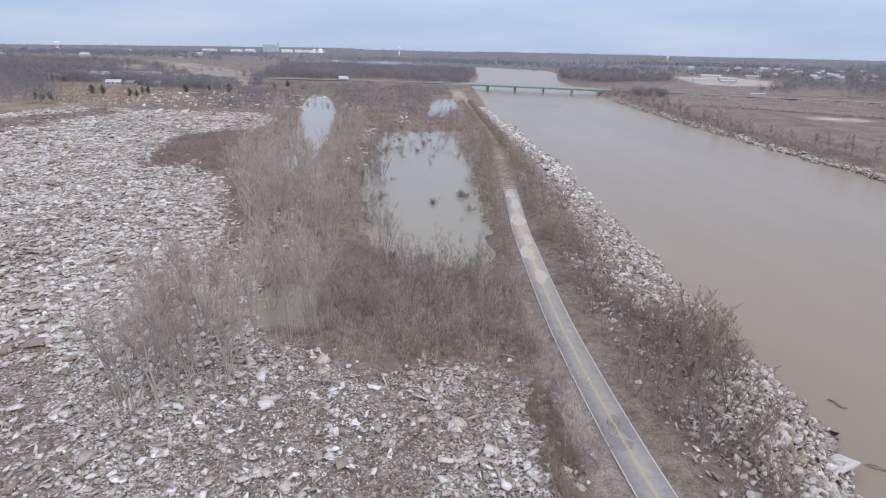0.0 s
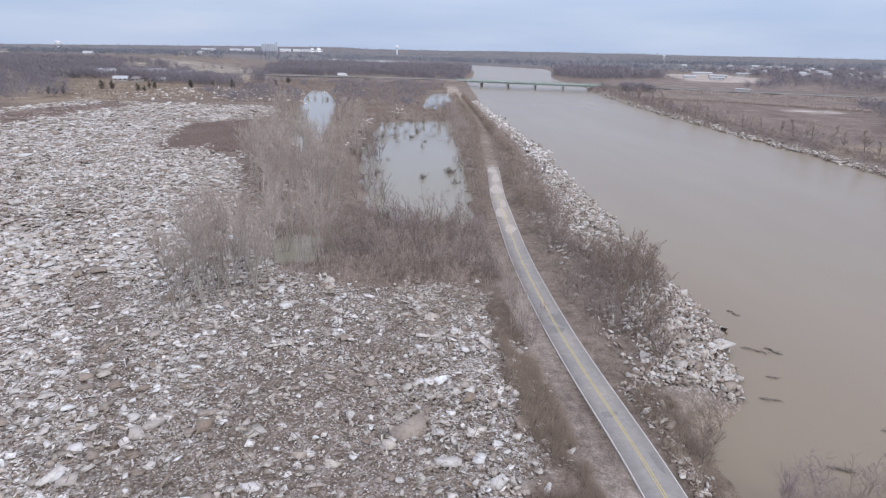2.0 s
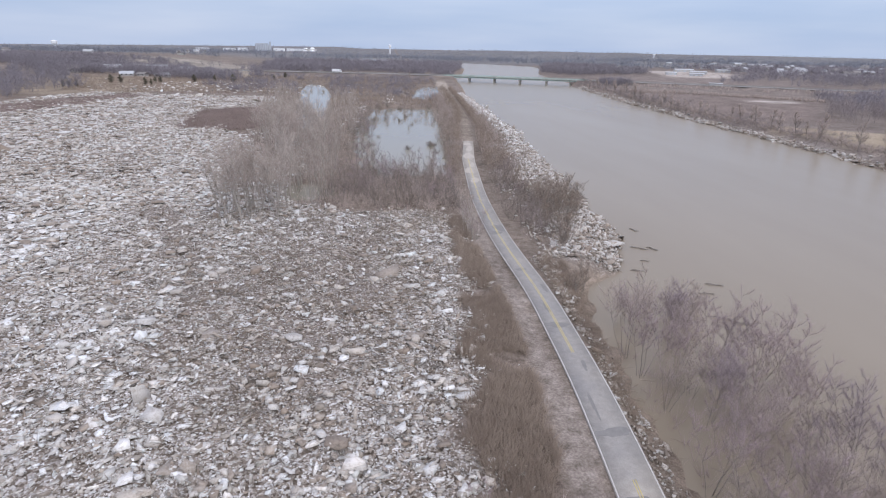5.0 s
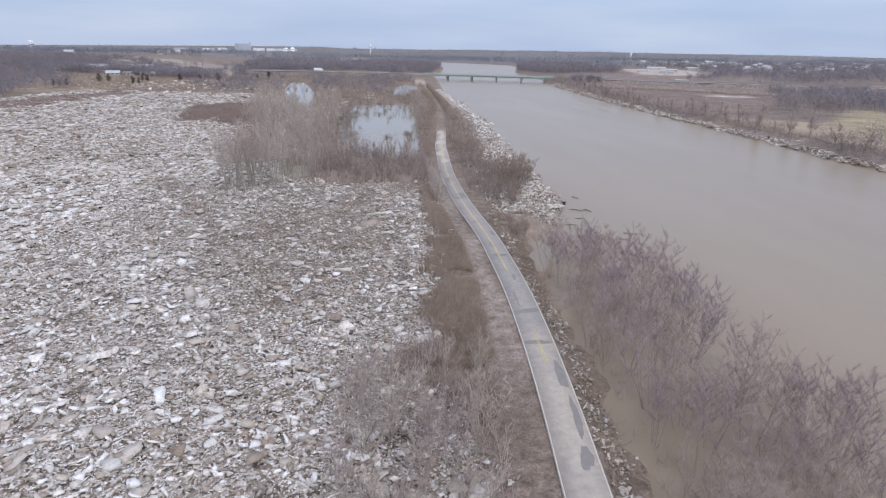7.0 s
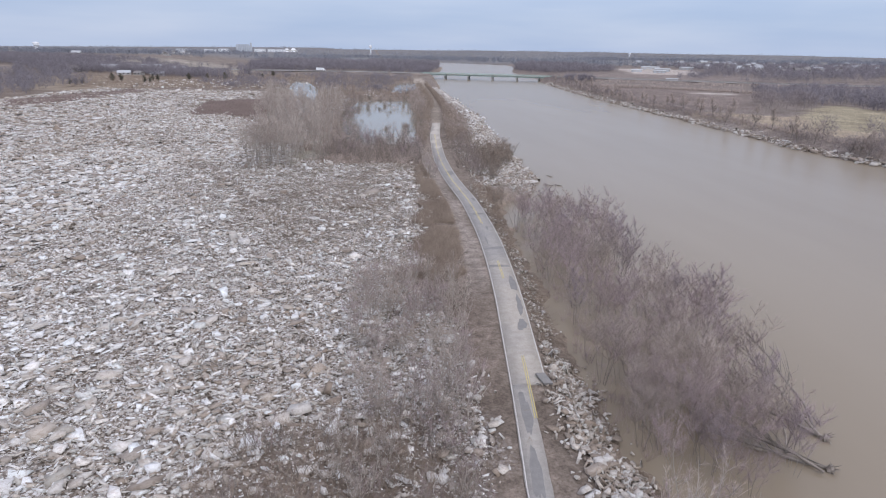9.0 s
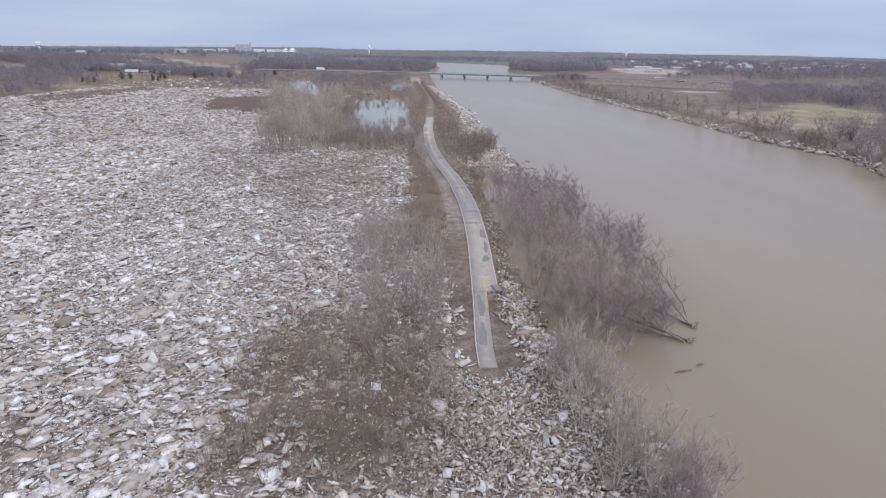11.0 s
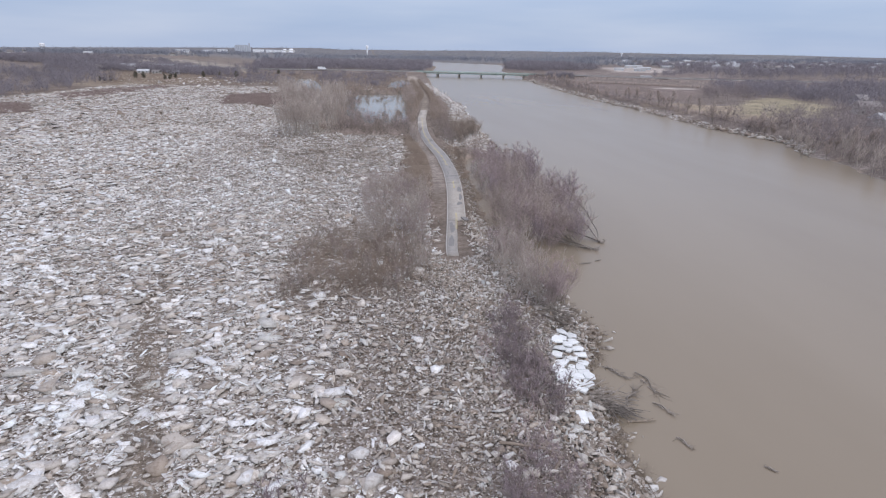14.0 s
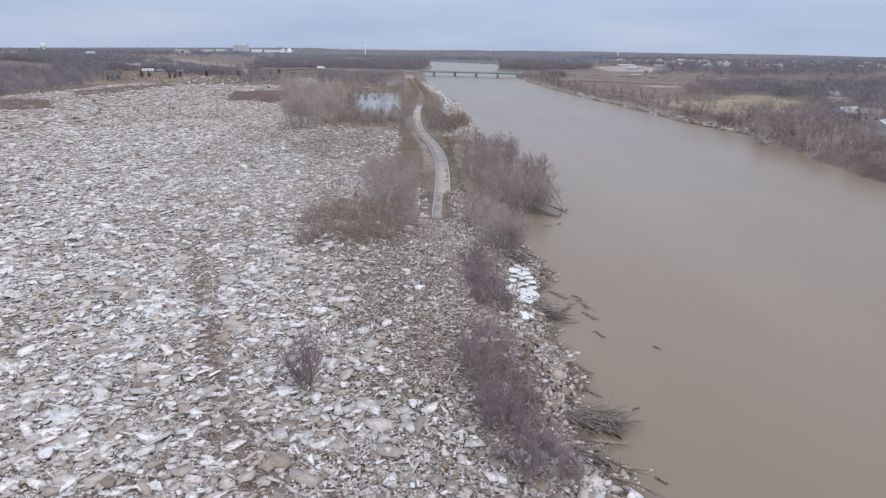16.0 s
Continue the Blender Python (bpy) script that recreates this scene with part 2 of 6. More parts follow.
M_DRIFT = plain("weathered_driftwood", (0.17, 0.135, 0.105), (0.36, 0.30, 0.245), 0.7, 0.95, 0.3, 0.03, 0.15)
M_CONCRETE = plain("bridge_concrete", (0.38, 0.37, 0.35), (0.55, 0.54, 0.52), 0.3, 0.9, 0.2, 0.03)
M_STEEL = plain("green_bridge_paint", (0.27, 0.37, 0.34), (0.36, 0.46, 0.42), 0.3, 0.6, 0.0)
M_HIGHWAY = plain("highway_pavement", (0.27, 0.26, 0.25), (0.35, 0.34, 0.33), 0.2, 0.9, 0)
M_WALL = plain("pale_siding", (0.38, 0.37, 0.36), (0.55, 0.54, 0.53), 0.4, 0.8, 0, 0, 0.2)
M_ROOF = plain("grey_shingle", (0.16, 0.15, 0.15), (0.3, 0.28, 0.27), 0.5, 0.9, 0, 0, 0.3)
M_METALROOF = plain("pale_metal_roof", (0.36, 0.375, 0.40), (0.50, 0.515, 0.54), 0.2, 0.5, 0)
M_DARKGLASS = plain("dark_window_glass", (0.03, 0.035, 0.04), (0.06, 0.065, 0.07), 1, 0.15, 0)
M_TOWER = plain("white_tank_paint", (0.72, 0.74, 0.77), (0.85, 0.86, 0.88), 0.05, 0.5, 0)
M_GREYCONC = plain("grain_elevator_concrete", (0.40, 0.43, 0.48), (0.52, 0.55, 0.60), 0.05, 0.9, 0)
M_RUBBER = plain("black_rubber", (0.02, 0.02, 0.02), (0.04, 0.04, 0.04), 3, 0.8, 0)
M_POLE = plain("weathered_pole_wood", (0.2, 0.17, 0.14), (0.3, 0.26, 0.22), 1, 0.9, 0)


# ---- mesh helpers ----
def mesh_arrays(name, verts, faces_by_size, attrs=()):
    """A mesh from numpy arrays: verts (n,3), faces_by_size a list of (m,k) index arrays; attrs: (name, values per vertex)."""
    me = bpy.data.meshes.new(name)
    me.vertices.add(len(verts))
    me.vertices.foreach_set("co", np.ascontiguousarray(verts, dtype=np.float32).ravel())
    loops = np.concatenate([f.ravel() for f in faces_by_size]).astype(np.int32)
    sizes = np.concatenate([np.full(len(f), f.shape[1], dtype=np.int32) for f in faces_by_size])
    starts = np.concatenate([[0], np.cumsum(sizes)[:-1]]).astype(np.int32)
    me.loops.add(len(loops))
    me.loops.foreach_set("vertex_index", loops)
    me.polygons.add(len(sizes))
    me.polygons.foreach_set("loop_start", starts)
    for key, values in attrs:
        values = np.asarray(values, dtype=np.float32)
        if values.ndim == 2:
            a = me.attributes.new(key, "FLOAT_COLOR", "POINT")
            a.data.foreach_set("color", np.column_stack([values, np.ones(len(values))]).astype(np.float32).ravel())
        else:
            a = me.attributes.new(key, "FLOAT", "POINT")
            a.data.foreach_set("value", values)
    me.update(calc_edges=True)
    me.validate()
    return me


def obj(name, me, material, parent=None, label=""):
    if not me.materials:
        me.materials.append(material)
    ob = new(name, me)
    if parent is not None:
        ob.parent = parent
    return tagged(ob, label)


def part(name, bm, material, parent, label=""):
    me = bpy.data.meshes.new(name)
    bm.to_mesh(me)
    bm.free()
    return obj(name, me, material, parent, label)


def box(bm, x0, y0, z0, x1, y1, z1, bevel=0.0):
    r = bmesh.ops.create_cube(bm, size=1.0, matrix=Matrix.Translation(((x0 + x1) / 2, (y0 + y1) / 2, (z0 + z1) / 2)) @ Matrix.Diagonal((x1 - x0, y1 - y0, z1 - z0, 1)))
    if bevel:
        edges = {e for v in r["verts"] for e in v.link_edges}
        bmesh.ops.bevel(bm, geom=list(edges), offset=bevel, segments=1, affect="EDGES")
    return bm


def boxed(*a, **k):
    return box(bmesh.new(), *a, **k)


def tube(bm, pts, radii, sides=8):
    """A tapered, bent tube along pts."""
    rings = []
    pts = [Vector(p) for p in pts]
    for i, (p, r) in enumerate(zip(pts, radii)):
        d = (pts[min(i + 1, len(pts) - 1)] - pts[max(i - 1, 0)]).normalized()
        a = d.orthogonal().normalized()
        b = d.cross(a)
        rings.append([bm.verts.new(p + (a * math.cos(2 * math.pi * k / sides) + b * math.sin(2 * math.pi * k / sides)) * r) for k in range(sides)])
    for u, v in zip(rings, rings[1:]):
        best = min(range(sides), key=lambda s: (u[0].co - v[s].co).length)
        for k in range(sides):
            bm.faces.new((u[k], u[(k + 1) % sides], v[(k + 1 + best) % sides], v[(k + best) % sides]))
    bm.faces.new(rings[0][::-1])
    bm.faces.new(rings[-1])
    return bm


def spikes(p0, p1, r0, r1=None):
    """Three-sided tapered sticks from p0 to p1, all at once; with no r1 they end in a point. Returns verts, faces."""
    d = p1 - p0
    d = d / np.maximum(np.linalg.norm(d, axis=1, keepdims=True), 1e-6)
    ref = np.where(np.abs(d[:, 2:3]) > 0.9, np.array([[1.0, 0.0, 0.0]]), np.array([[0.0, 0.0, 1.0]]))
    a = np.cross(d, ref)
    a /= np.linalg.norm(a, axis=1, keepdims=True)
    b = np.cross(d, a)
    n = len(p0)
    ring = [(math.cos(2 * math.pi * k / 3), math.sin(2 * math.pi * k / 3)) for k in range(3)]
    base = np.stack([p0 + (a * c + b * s) * r0[:, None] for c, s in ring], 1)
    if r1 is None:
        v = np.concatenate([base, p1[:, None, :]], 1).reshape(-1, 3)
        o = (np.arange(n) * 4)[:, None]
        f = np.concatenate([o + np.array([[k, (k + 1) % 3, 3]]) for k in range(3)], 0)
        return v, f
    top = np.stack([p1 + (a * c + b * s) * r1[:, None] for c, s in ring], 1)
    v = np.concatenate([base, top], 1).reshape(-1, 3)
    o = (np.arange(n) * 6)[:, None]
    f = np.concatenate([o + np.array([[k, (k + 1) % 3, 3 + (k + 1) % 3, 3 + k]]) for k in range(3)], 0)
    return v, f


# ---- the lie of the land ----
BANK_Y = (-600, -260, -200, -158, -152, -147, -136, -126, -116, -108, -102, -95, -88, -72, -55, -40, -20, 3, 20, 28, 33, 38, 46, 51, 58, 64, 82, 104, 127, 160, 205, 217, 277, 418, 610, 750, 900, 1110, 1300, 1900)
BANK_X = (-10, 8, 17, 22, 21.2, 23, 24.4, 25.2, 27, 30, 31.4, 30.8, 30, 28, 27, 28.5, 31, 32, 34.5, 35.8, 41, 45.5, 49, 50.8, 52, 52.8, 53.4, 55.4, 58, 58, 63, 64, 64.5, 67.5, 82, 92, 122, 150, 130, -300)
FAR_Y = (-600, -260, -100, -43, -27, -7, 18, 28, 57, 75, 105, 141, 194, 248, 305, 373, 505, 601, 643, 797, 916, 1196, 1330, 1900)
FAR_X = (120, 140, 148, 155, 158.5, 162, 169, 168, 180, 180.5, 175, 178, 180, 181, 183, 186, 197, 209, 219, 231, 247, 321, 330, -80)
TRAIL_Y = (-79, -60, -48, -35, -20, -4, 20, 42, 54, 67, 81, 97, 129, 162, 200, 246, 304, 387, 562, 640)
TRAIL_X = (15.9, 18.8, 20.4, 22.2, 23.8, 25.0, 25.6, 24.6, 24.5, 24.7, 25.2, 26.4, 29.0, 33.3, 37.2, 42.6, 46.4, 50.2, 56.5, 60)
RIVER_Z, POND_Z = -3.0, -1.3


def smooth(e0, e1, v):
    t = np.clip((v - e0) / (e1 - e0), 0, 1)
    return t * t * (3 - 2 * t)


def near_bank(y):
    y = np.asarray(y, float)
    return np.interp(y, BANK_Y, BANK_X) + 0.9 * np.sin(y * 0.31) * np.sin(y * 0.083 + 1) + 0.5 * np.sin(y * 0.9 + 2)


def far_bank(y):
    y = np.asarray(y, float)
    return np.interp(y, FAR_Y, FAR_X) + 1.2 * np.sin(y * 0.17) * np.sin(y * 0.043 + 1) + 0.5 * np.sin(y * 0.8)


def brush_edge(y):
    """Where the brush on the river side ends and the grounded ice begins."""
    return np.interp(np.asarray(y, float), (34, 38, 42, 54, 62, 68, 76, 84, 90, 109, 137, 170, 220, 420), (30, 32, 37, 38, 40, 42, 42, 39, 37.5, 39.5, 45, 47, 52, 56))


def trail_x(y):
    k = np.array([-6.0, -3.0, 0.0, 3.0, 6.0])
    return np.mean([np.interp(np.asarray(y, float) + d, TRAIL_Y, TRAIL_X) for d in k], 0)


def inside(x, y, poly):
    """Signed distance to a polygon in the plan, positive inside."""
    x, y = np.asarray(x, float), np.asarray(y, float)
    best, odd = np.full(x.shape, 1e18), np.zeros(x.shape, bool)
    for (ax, ay), (bx, by) in zip(poly, poly[1:] + poly[:1]):
        ex, ey = bx - ax, by - ay
        t = np.clip(((x - ax) * ex + (y - ay) * ey) / (ex * ex + ey * ey), 0, 1)
        best = np.minimum(best, (x - ax - t * ex) ** 2 + (y - ay - t * ey) ** 2)
        cross = (ay > y) != (by > y)
        odd ^= cross & (x < ex * (y - ay) / (ey if ey else 1e-9) + ax)
    return np.where(odd, 1, -1) * np.sqrt(best)


def wobble(x, y, k=1.0):
    return (np.sin(x * 0.21 * k + 1.3 * np.sin(y * 0.13 * k)) + np.sin(y * 0.27 * k + 1.7 * np.sin(x * 0.17 * k + 2)) + 0.5 * np.sin((x + y) * 0.61 * k) + 0.5 * np.sin((x - y) * 0.53 * k + 1)) / 3


POND = [(-3, 111), (18, 108), (23, 148), (26, 190), (33, 307), (-4, 304), (-10, 208), (-9, 173), (-5, 138)]
SLOUGH = [(-41, 205), (-33, 208), (-33, 262), (-36, 330), (-41, 400), (-46, 430), (-60, 520), (-72, 530), (-70, 470), (-62, 400), (-55, 340), (-47, 270)]
POOL = [(-22, 82), (-12, 85), (-13, 98), (-21, 96)]
BACKWATER = [(20, 374), (36, 374), (44, 430), (48, 515), (38, 520), (28, 460)]
ICE = [(-72, 210), (-84, 196), (-98, 268), (-72, 300), (-66, 335), (-76, 362), (-150, 378), (-205, 385), (-215, 330), (-236, 230), (-260, 100), (-300, -100), (-300, -420), (14, -420),
       (24, -165), (25, -129), (28, -100), (26, -72), (17, -83), (12, -80), (13, -60), (12, -36), (5, -27), (9, -22), (13, -18.5), (9.8, -14), (10.6, -9), (14.6, -2.5), (11.6, 2), (12, 5.5), (15, 10), (13, 15), (16, 23), (14.6, 30), (16.5, 38), (17.5, 60), (14, 68), (-6, 66), (-16, 75), (-22, 84), (-26, 100), (-35, 122), (-42, 138), (-50, 172), (-62, 190)]
STRIP = [(-195, 236), (-180, 271), (-169, 330), (-163, 357), (-180, 380), (-198, 332), (-217, 280)]      # brushy strip left free by the ice
ISLE = [(-224, 206), (-193, 198), (-171, 156), (-190, 144)]
MEADOW = [(212, 150), (262, 126), (318, 188), (342, 280), (292, 252), (240, 187)]
CREST = [(-268, 800), (-240, 700), (-215, 640), (-150, 600), (-140, 670), (-185, 770), (-225, 830)]
DEBRIS = [(-9, -97), (16, -82), (28, -80), (26, -122), (21, -150), (12, -150), (6, -146), (2, -136), (-0.5, -127), (-2.5, -119), (-4, -108)]      # muddy zone between trail's end and bank
HIGHWAY = ((-1200, 640), (-700, 690), (-400, 702), (-160, 702), (0, 688), (72, 664), (222, 602), (282, 578), (430, 495), (700, 400), (1300, 230))
HIGHWAY_Z = 3.2


def highway_gap(x, y):
    best = np.full(np.shape(x), 1e9)
    for (ax, ay), (bx, by) in zip(HIGHWAY, HIGHWAY[1:]):
        if (ax, bx) == (72, 222):
            continue
        ex, ey = bx - ax, by - ay
        t = np.clip(((x - ax) * ex + (y - ay) * ey) / (ex * ex + ey * ey), 0, 1)
        best = np.minimum(best, np.hypot(x - ax - t * ex, y - ay - t * ey))
    return best


def ground_z(x, y):
    x, y = np.asarray(x, float), np.asarray(y, float)
    z = 0.25 * wobble(x, y) + 0.5 * wobble(x, y, 0.22)
    z = z + 11 * smooth(0, 260, -x - 170 - 0.25 * np.clip(520 - y, 0, 400)) * smooth(330, 620, y)      # bluff
    z = z - 8 * smooth(1300, 2600, y) * (1 - smooth(3900, 4700, y)) + 14 * smooth(4250, 4850, y) - 46 * smooth(-0.1, 0.95, -x / np.maximum(y, 300)) * smooth(1300, 3600, np.hypot(x, y)) + 9 * smooth(60, 500, x - far_bank(np.minimum(y, 1200)) - 120) * smooth(-400, 200, y) * (0.6 + 0.4 * wobble(x, y, 0.02))
    z = z + (0.3 * wobble(x, y, 3.0) + 0.28 * wobble(x + 3, y, 6.5) * smooth(-70, -40, y)) * smooth(0, 6, inside(x, y, ICE))
    for poly, depth in ((POND, 1.6), (SLOUGH, 1.6), (POOL, 1.5), (BACKWATER, 1.5)):
        s = inside(x, y, poly) + 3.4 * wobble(x, y, 1.1)
        z = z - (z + POND_Z * -1 + depth * 0.5) * smooth(-9, 3, s) * (np.abs(s) < 400)
    gap = np.abs(x - trail_x(y))
    on_trail = (1 - smooth(2.4, 5.5, gap)) * smooth(-88, -80, y) * (1 - smooth(600, 640, y))
    z = z * (1 - on_trail) - 0.12 * on_trail
    dl, dr = x - near_bank(y), far_bank(y) - x
    into = np.minimum(dl, dr)
    course = (y < 1850) * 1.0
    left = smooth(-7.5, 0.5, dl) * (dr > 0) * course
    z = np.where(dr > 0, z * (1 - left) - 3.1 * left - 1.6 * course * smooth(0, 9, into), z)
    right = smooth(-14, 0.5, dr) * course
    z = np.where((dl > 0) & (dr < 20), z * (1 - right) - 3.2 * right - 1.6 * course * smooth(0, 9, into), z)
    g = highway_gap(x, y)
    bank = 1 - smooth(9, 22, g)
    z = np.where((into < -2) & (bank > 0), z * (1 - bank) + (HIGHWAY_Z - 0.25) * bank, z)
    return z


def graded(lo, hi, c0, c1, step, grow):
    """Coordinates lo..hi, step apart between c0 and c1 and wider and wider beyond."""
    mid = list(np.arange(c0, c1 + 1e-6, step))
    out, s = [], step
    v = mid[-1]
    while v < hi:
        s *= grow
        v += s
        out.append(min(v, hi))
    low, s, v = [], step, mid[0]
    while v > lo:
        s *= grow
        v -= s
        low.append(max(v, lo))
    return np.array(low[::-1] + mid + out)


def soil_colours(x, y):
    """Bare soil, dry grass, silt and fields in the plan, tinted with haze far off; and how much crushed ice lies on
    them.
    """
    c = np.tile(np.array([0.20, 0.165, 0.14]), (len(x), 1))

    def lay(mask, colour):
        m = np.clip(mask, 0, 1)[:, None]
        c[:] = c * (1 - m) + np.array(colour) * m

    w = 6 * wobble(x, y, 0.5)
    lay(smooth(350, 420, y + w) * (x < near_bank(y)), (0.21, 0.178, 0.156))
    lay(smooth(-10, 10, inside(x, y, [(-300, 415), (-225, 350), (-150, 420), (-135, 520), (-180, 560), (-290, 540)]) + w), (0.26, 0.216, 0.168))
    lay(smooth(-6, 6, inside(x, y, CREST) + w), (0.35, 0.312, 0.262))
    lay(smooth(-20, 20, inside(x, y, [(-1500, 780), (-220, 760), (-170, 860), (-330, 1020), (-1500, 1150)]) + 3 * w), (0.30, 0.272, 0.238))
    lay(smooth(-3, 3, np.maximum(inside(x, y, STRIP), inside(x, y, ISLE)) + w), (0.235, 0.19, 0.172))
    east = x > far_bank(y)
    lay(east * 1.0, (0.192, 0.163, 0.147))
    lay(east * smooth(-3, 3, inside(x, y, [(206, 240), (245, 240), (300, 330), (345, 375), (230, 480), (206, 470)]) + 0.4 * w), (0.205, 0.168, 0.152))
    lay(east * smooth(-3, 3, inside(x, y, [(192, 125), (215, 110), (262, 150), (262, 190), (192, 236)]) + 0.5 * w), (0.34, 0.285, 0.215))
    lay(east * smooth(-4, 4, inside(x, y, MEADOW) + w), (0.31, 0.275, 0.195))
    lay(east * smooth(-4, 4, inside(x, y, [(240, 500), (420, 420), (700, 330), (760, 420), (470, 540), (250, 600)]) + w), (0.215, 0.183, 0.166))
    lay(east * smooth(-6, 6, inside(x, y, [(260, 640), (520, 600), (560, 820), (420, 840), (290, 780)]) + w), (0.22, 0.187, 0.172))
    lay(east * smooth(-6, 6, inside(x, y, [(420, 800), (520, 770), (590, 900), (600, 1080), (500, 1080)]) + w), (0.42, 0.38, 0.35))
    lay(east * smooth(-4, 4, inside(x, y, [(285, 385), (310, 365), (318, 380), (290, 400)]) + 0.4 * w), (0.5, 0.47, 0.44))
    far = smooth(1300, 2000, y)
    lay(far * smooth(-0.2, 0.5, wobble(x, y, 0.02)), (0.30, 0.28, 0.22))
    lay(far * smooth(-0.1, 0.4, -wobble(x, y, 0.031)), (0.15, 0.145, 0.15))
    # distance haze painted on: far soil pulled to blue-grey
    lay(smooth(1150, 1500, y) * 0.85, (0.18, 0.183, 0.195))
    gap = x - trail_x(y)
    south = smooth(-92, -76, y)
    lay((1 - smooth(3.5, 6.5, np.abs(gap) + 0.6 * wobble(x, y, 3))) * south, (0.212, 0.177, 0.15))
    lay((1 - smooth(4, 9, np.abs(gap - 7))) * south * (1 - smooth(300, 400, y)), (0.205, 0.172, 0.146))
    lay((1 - smooth(1.3, 2.0, np.abs(gap + 4.3) + 0.35 * wobble(x, y, 4))) * smooth(-40, -22, y) * (1 - smooth(55, 90, y)), (0.285, 0.25, 0.224))
    lay((1 - smooth(1.2, 2.6, np.abs(gap) + 0.8 * wobble(x, y, 2))) * smooth(90, 115, y) * (1 - smooth(560, 600, y)), (0.265, 0.228, 0.193))
    lay((1 - smooth(4, 8, np.abs(gap) + 1.5 * wobble(x, y, 2))) * smooth(400, 440, y) * (1 - smooth(580, 610, y)), (0.36, 0.32, 0.275))
    bed = smooth(-5, -0.5, x - near_bank(y)) * (x < far_bank(y)) * (y < 1300)
    lay(bed, (0.25, 0.205, 0.165))
    reeds = 1 - smooth(0.4, 2.6, np.abs(x - np.interp(y, (-160, -147, -130, -104, -86), (-7, -13.5, -19, -27, -30.5))) + 1.2 * wobble(x, y, 3))
    lay(reeds * smooth(-165, -150, y) * (1 - smooth(-95, -80, y)), (0.40, 0.345, 0.29))
    s = inside(x, y, ICE)
    icy = smooth(-3, 3, s + 2.2 * wobble(x, y, 2.0))
    dirty = (1 - smooth(-8, 8, inside(x, y, [(-20, 64), (0, 64), (4, 20), (-4, -6), (-14, -8), (-20, 20)]) + 4 * wobble(x, y))) * 0.45 + 0.55
    track = 1 - (0.3 + 0.2 * (1 - smooth(-90, -75, y)) + 0.08 * smooth(10, 25, y) * (1 - smooth(100, 130, y))) * (1 - smooth(0.8, 3.2, np.abs(x - np.interp(y, (-160, -147, -130, -104, -86, 0, 22, 32, 46, 64, 95, 130), (-7, -13.5, -19, -27, -30.5, -26, -24, -28.5, -35, -45, -61, -79))) - 1.6 * smooth(10, 30, y) + wobble(x, y, 2)))
    strip = smooth(-7, -2, inside(x, y, DEBRIS) + 3 * wobble(x, y))
    icy = icy * (1 - 0.9 * smooth(-5, 4, np.maximum(inside(x, y, STRIP), inside(x, y, ISLE)) + 4 * wobble(x, y, 0.8)))
    icy = icy * dirty * track * (1 - 0.35 * strip)
    icy = icy * (1 - 0.6 * smooth(-3, 2, inside(x, y, [(-12, -94), (3, -96), (10, -86), (11, -70), (6, -62), (-6, -64), (-13, -72)]) + 1.5 * wobble(x, y, 2)))
    thin = smooth(-2, 3, inside(x, y, [(-40, 66), (-30, 62), (-15, 76), (-12, 112), (-22, 150), (-32, 198), (-56, 196), (-46, 130)]) + 2 * wobble(x, y))
    icy = np.maximum(icy, 0.45 * thin * smooth(-0.1, 0.5, wobble(x, y, 0.9)))
    shore = smooth(-2, 1.5, x - brush_edge(y)) * (1 - smooth(-1, 1, x - near_bank(y))) * smooth(30, 37, y) * (1 - smooth(330, 420, y))
    icy = np.maximum(icy, 0.8 * shore)
    edge = (1 - smooth(1.5, 4, np.abs(x - far_bank(y) - 2.5))) * smooth(-60, 60, y) * (1 - smooth(560, 600, y))
    icy = np.maximum(icy, 0.85 * edge)
    return c, icy


gx = graded(-4900, 4900, -50, 66, 1.4, 1.05)
gy = graded(-1400, 4940, -180, 120, 1.8, 1.035)
GX, GY = np.meshgrid(gx, gy)
X, Y = GX.ravel(), GY.ravel()
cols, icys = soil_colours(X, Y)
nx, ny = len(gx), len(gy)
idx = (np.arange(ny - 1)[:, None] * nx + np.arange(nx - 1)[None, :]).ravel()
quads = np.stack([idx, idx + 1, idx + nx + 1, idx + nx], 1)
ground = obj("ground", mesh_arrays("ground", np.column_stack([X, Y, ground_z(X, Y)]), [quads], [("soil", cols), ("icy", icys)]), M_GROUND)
ground.data.polygons.foreach_set("use_smooth", np.ones(len(quads), bool))
tagged(ground, "muddy flood plain with dry grass and bare fields", "ground", kind="structure")


def water_sheet(name, poly, z, material, label):
    bm = bmesh.new()
    bm.faces.new([bm.verts.new((px, py, z)) for px, py in poly])
    bmesh.ops.triangulate(bm, faces=bm.faces[:])
    me = bpy.data.meshes.new(name)
    bm.to_mesh(me)
    bm.free()
    return tagged(obj(name, me, material), label, "water", kind="structure")


def grown(poly, d):
    cx, cy = sum(p[0] for p in poly) / len(poly), sum(p[1] for p in poly) / len(poly)
    return [(px + d * (px - cx) / math.hypot(px - cx, py - cy), py + d * (py - cy) / math.hypot(px - cx, py - cy)) for px, py in poly]


ry = np.concatenate([np.arange(-600, 700, 12.0), np.arange(700, 1901, 30.0)])
rl, rr = near_bank(ry) - 4, far_bank(ry) + 4
rv = np.concatenate([np.column_stack([rl, ry, np.full(len(ry), RIVER_Z)]), np.column_stack([rr, ry, np.full(len(ry), RIVER_Z)])])
ri = np.arange(len(ry) - 1)
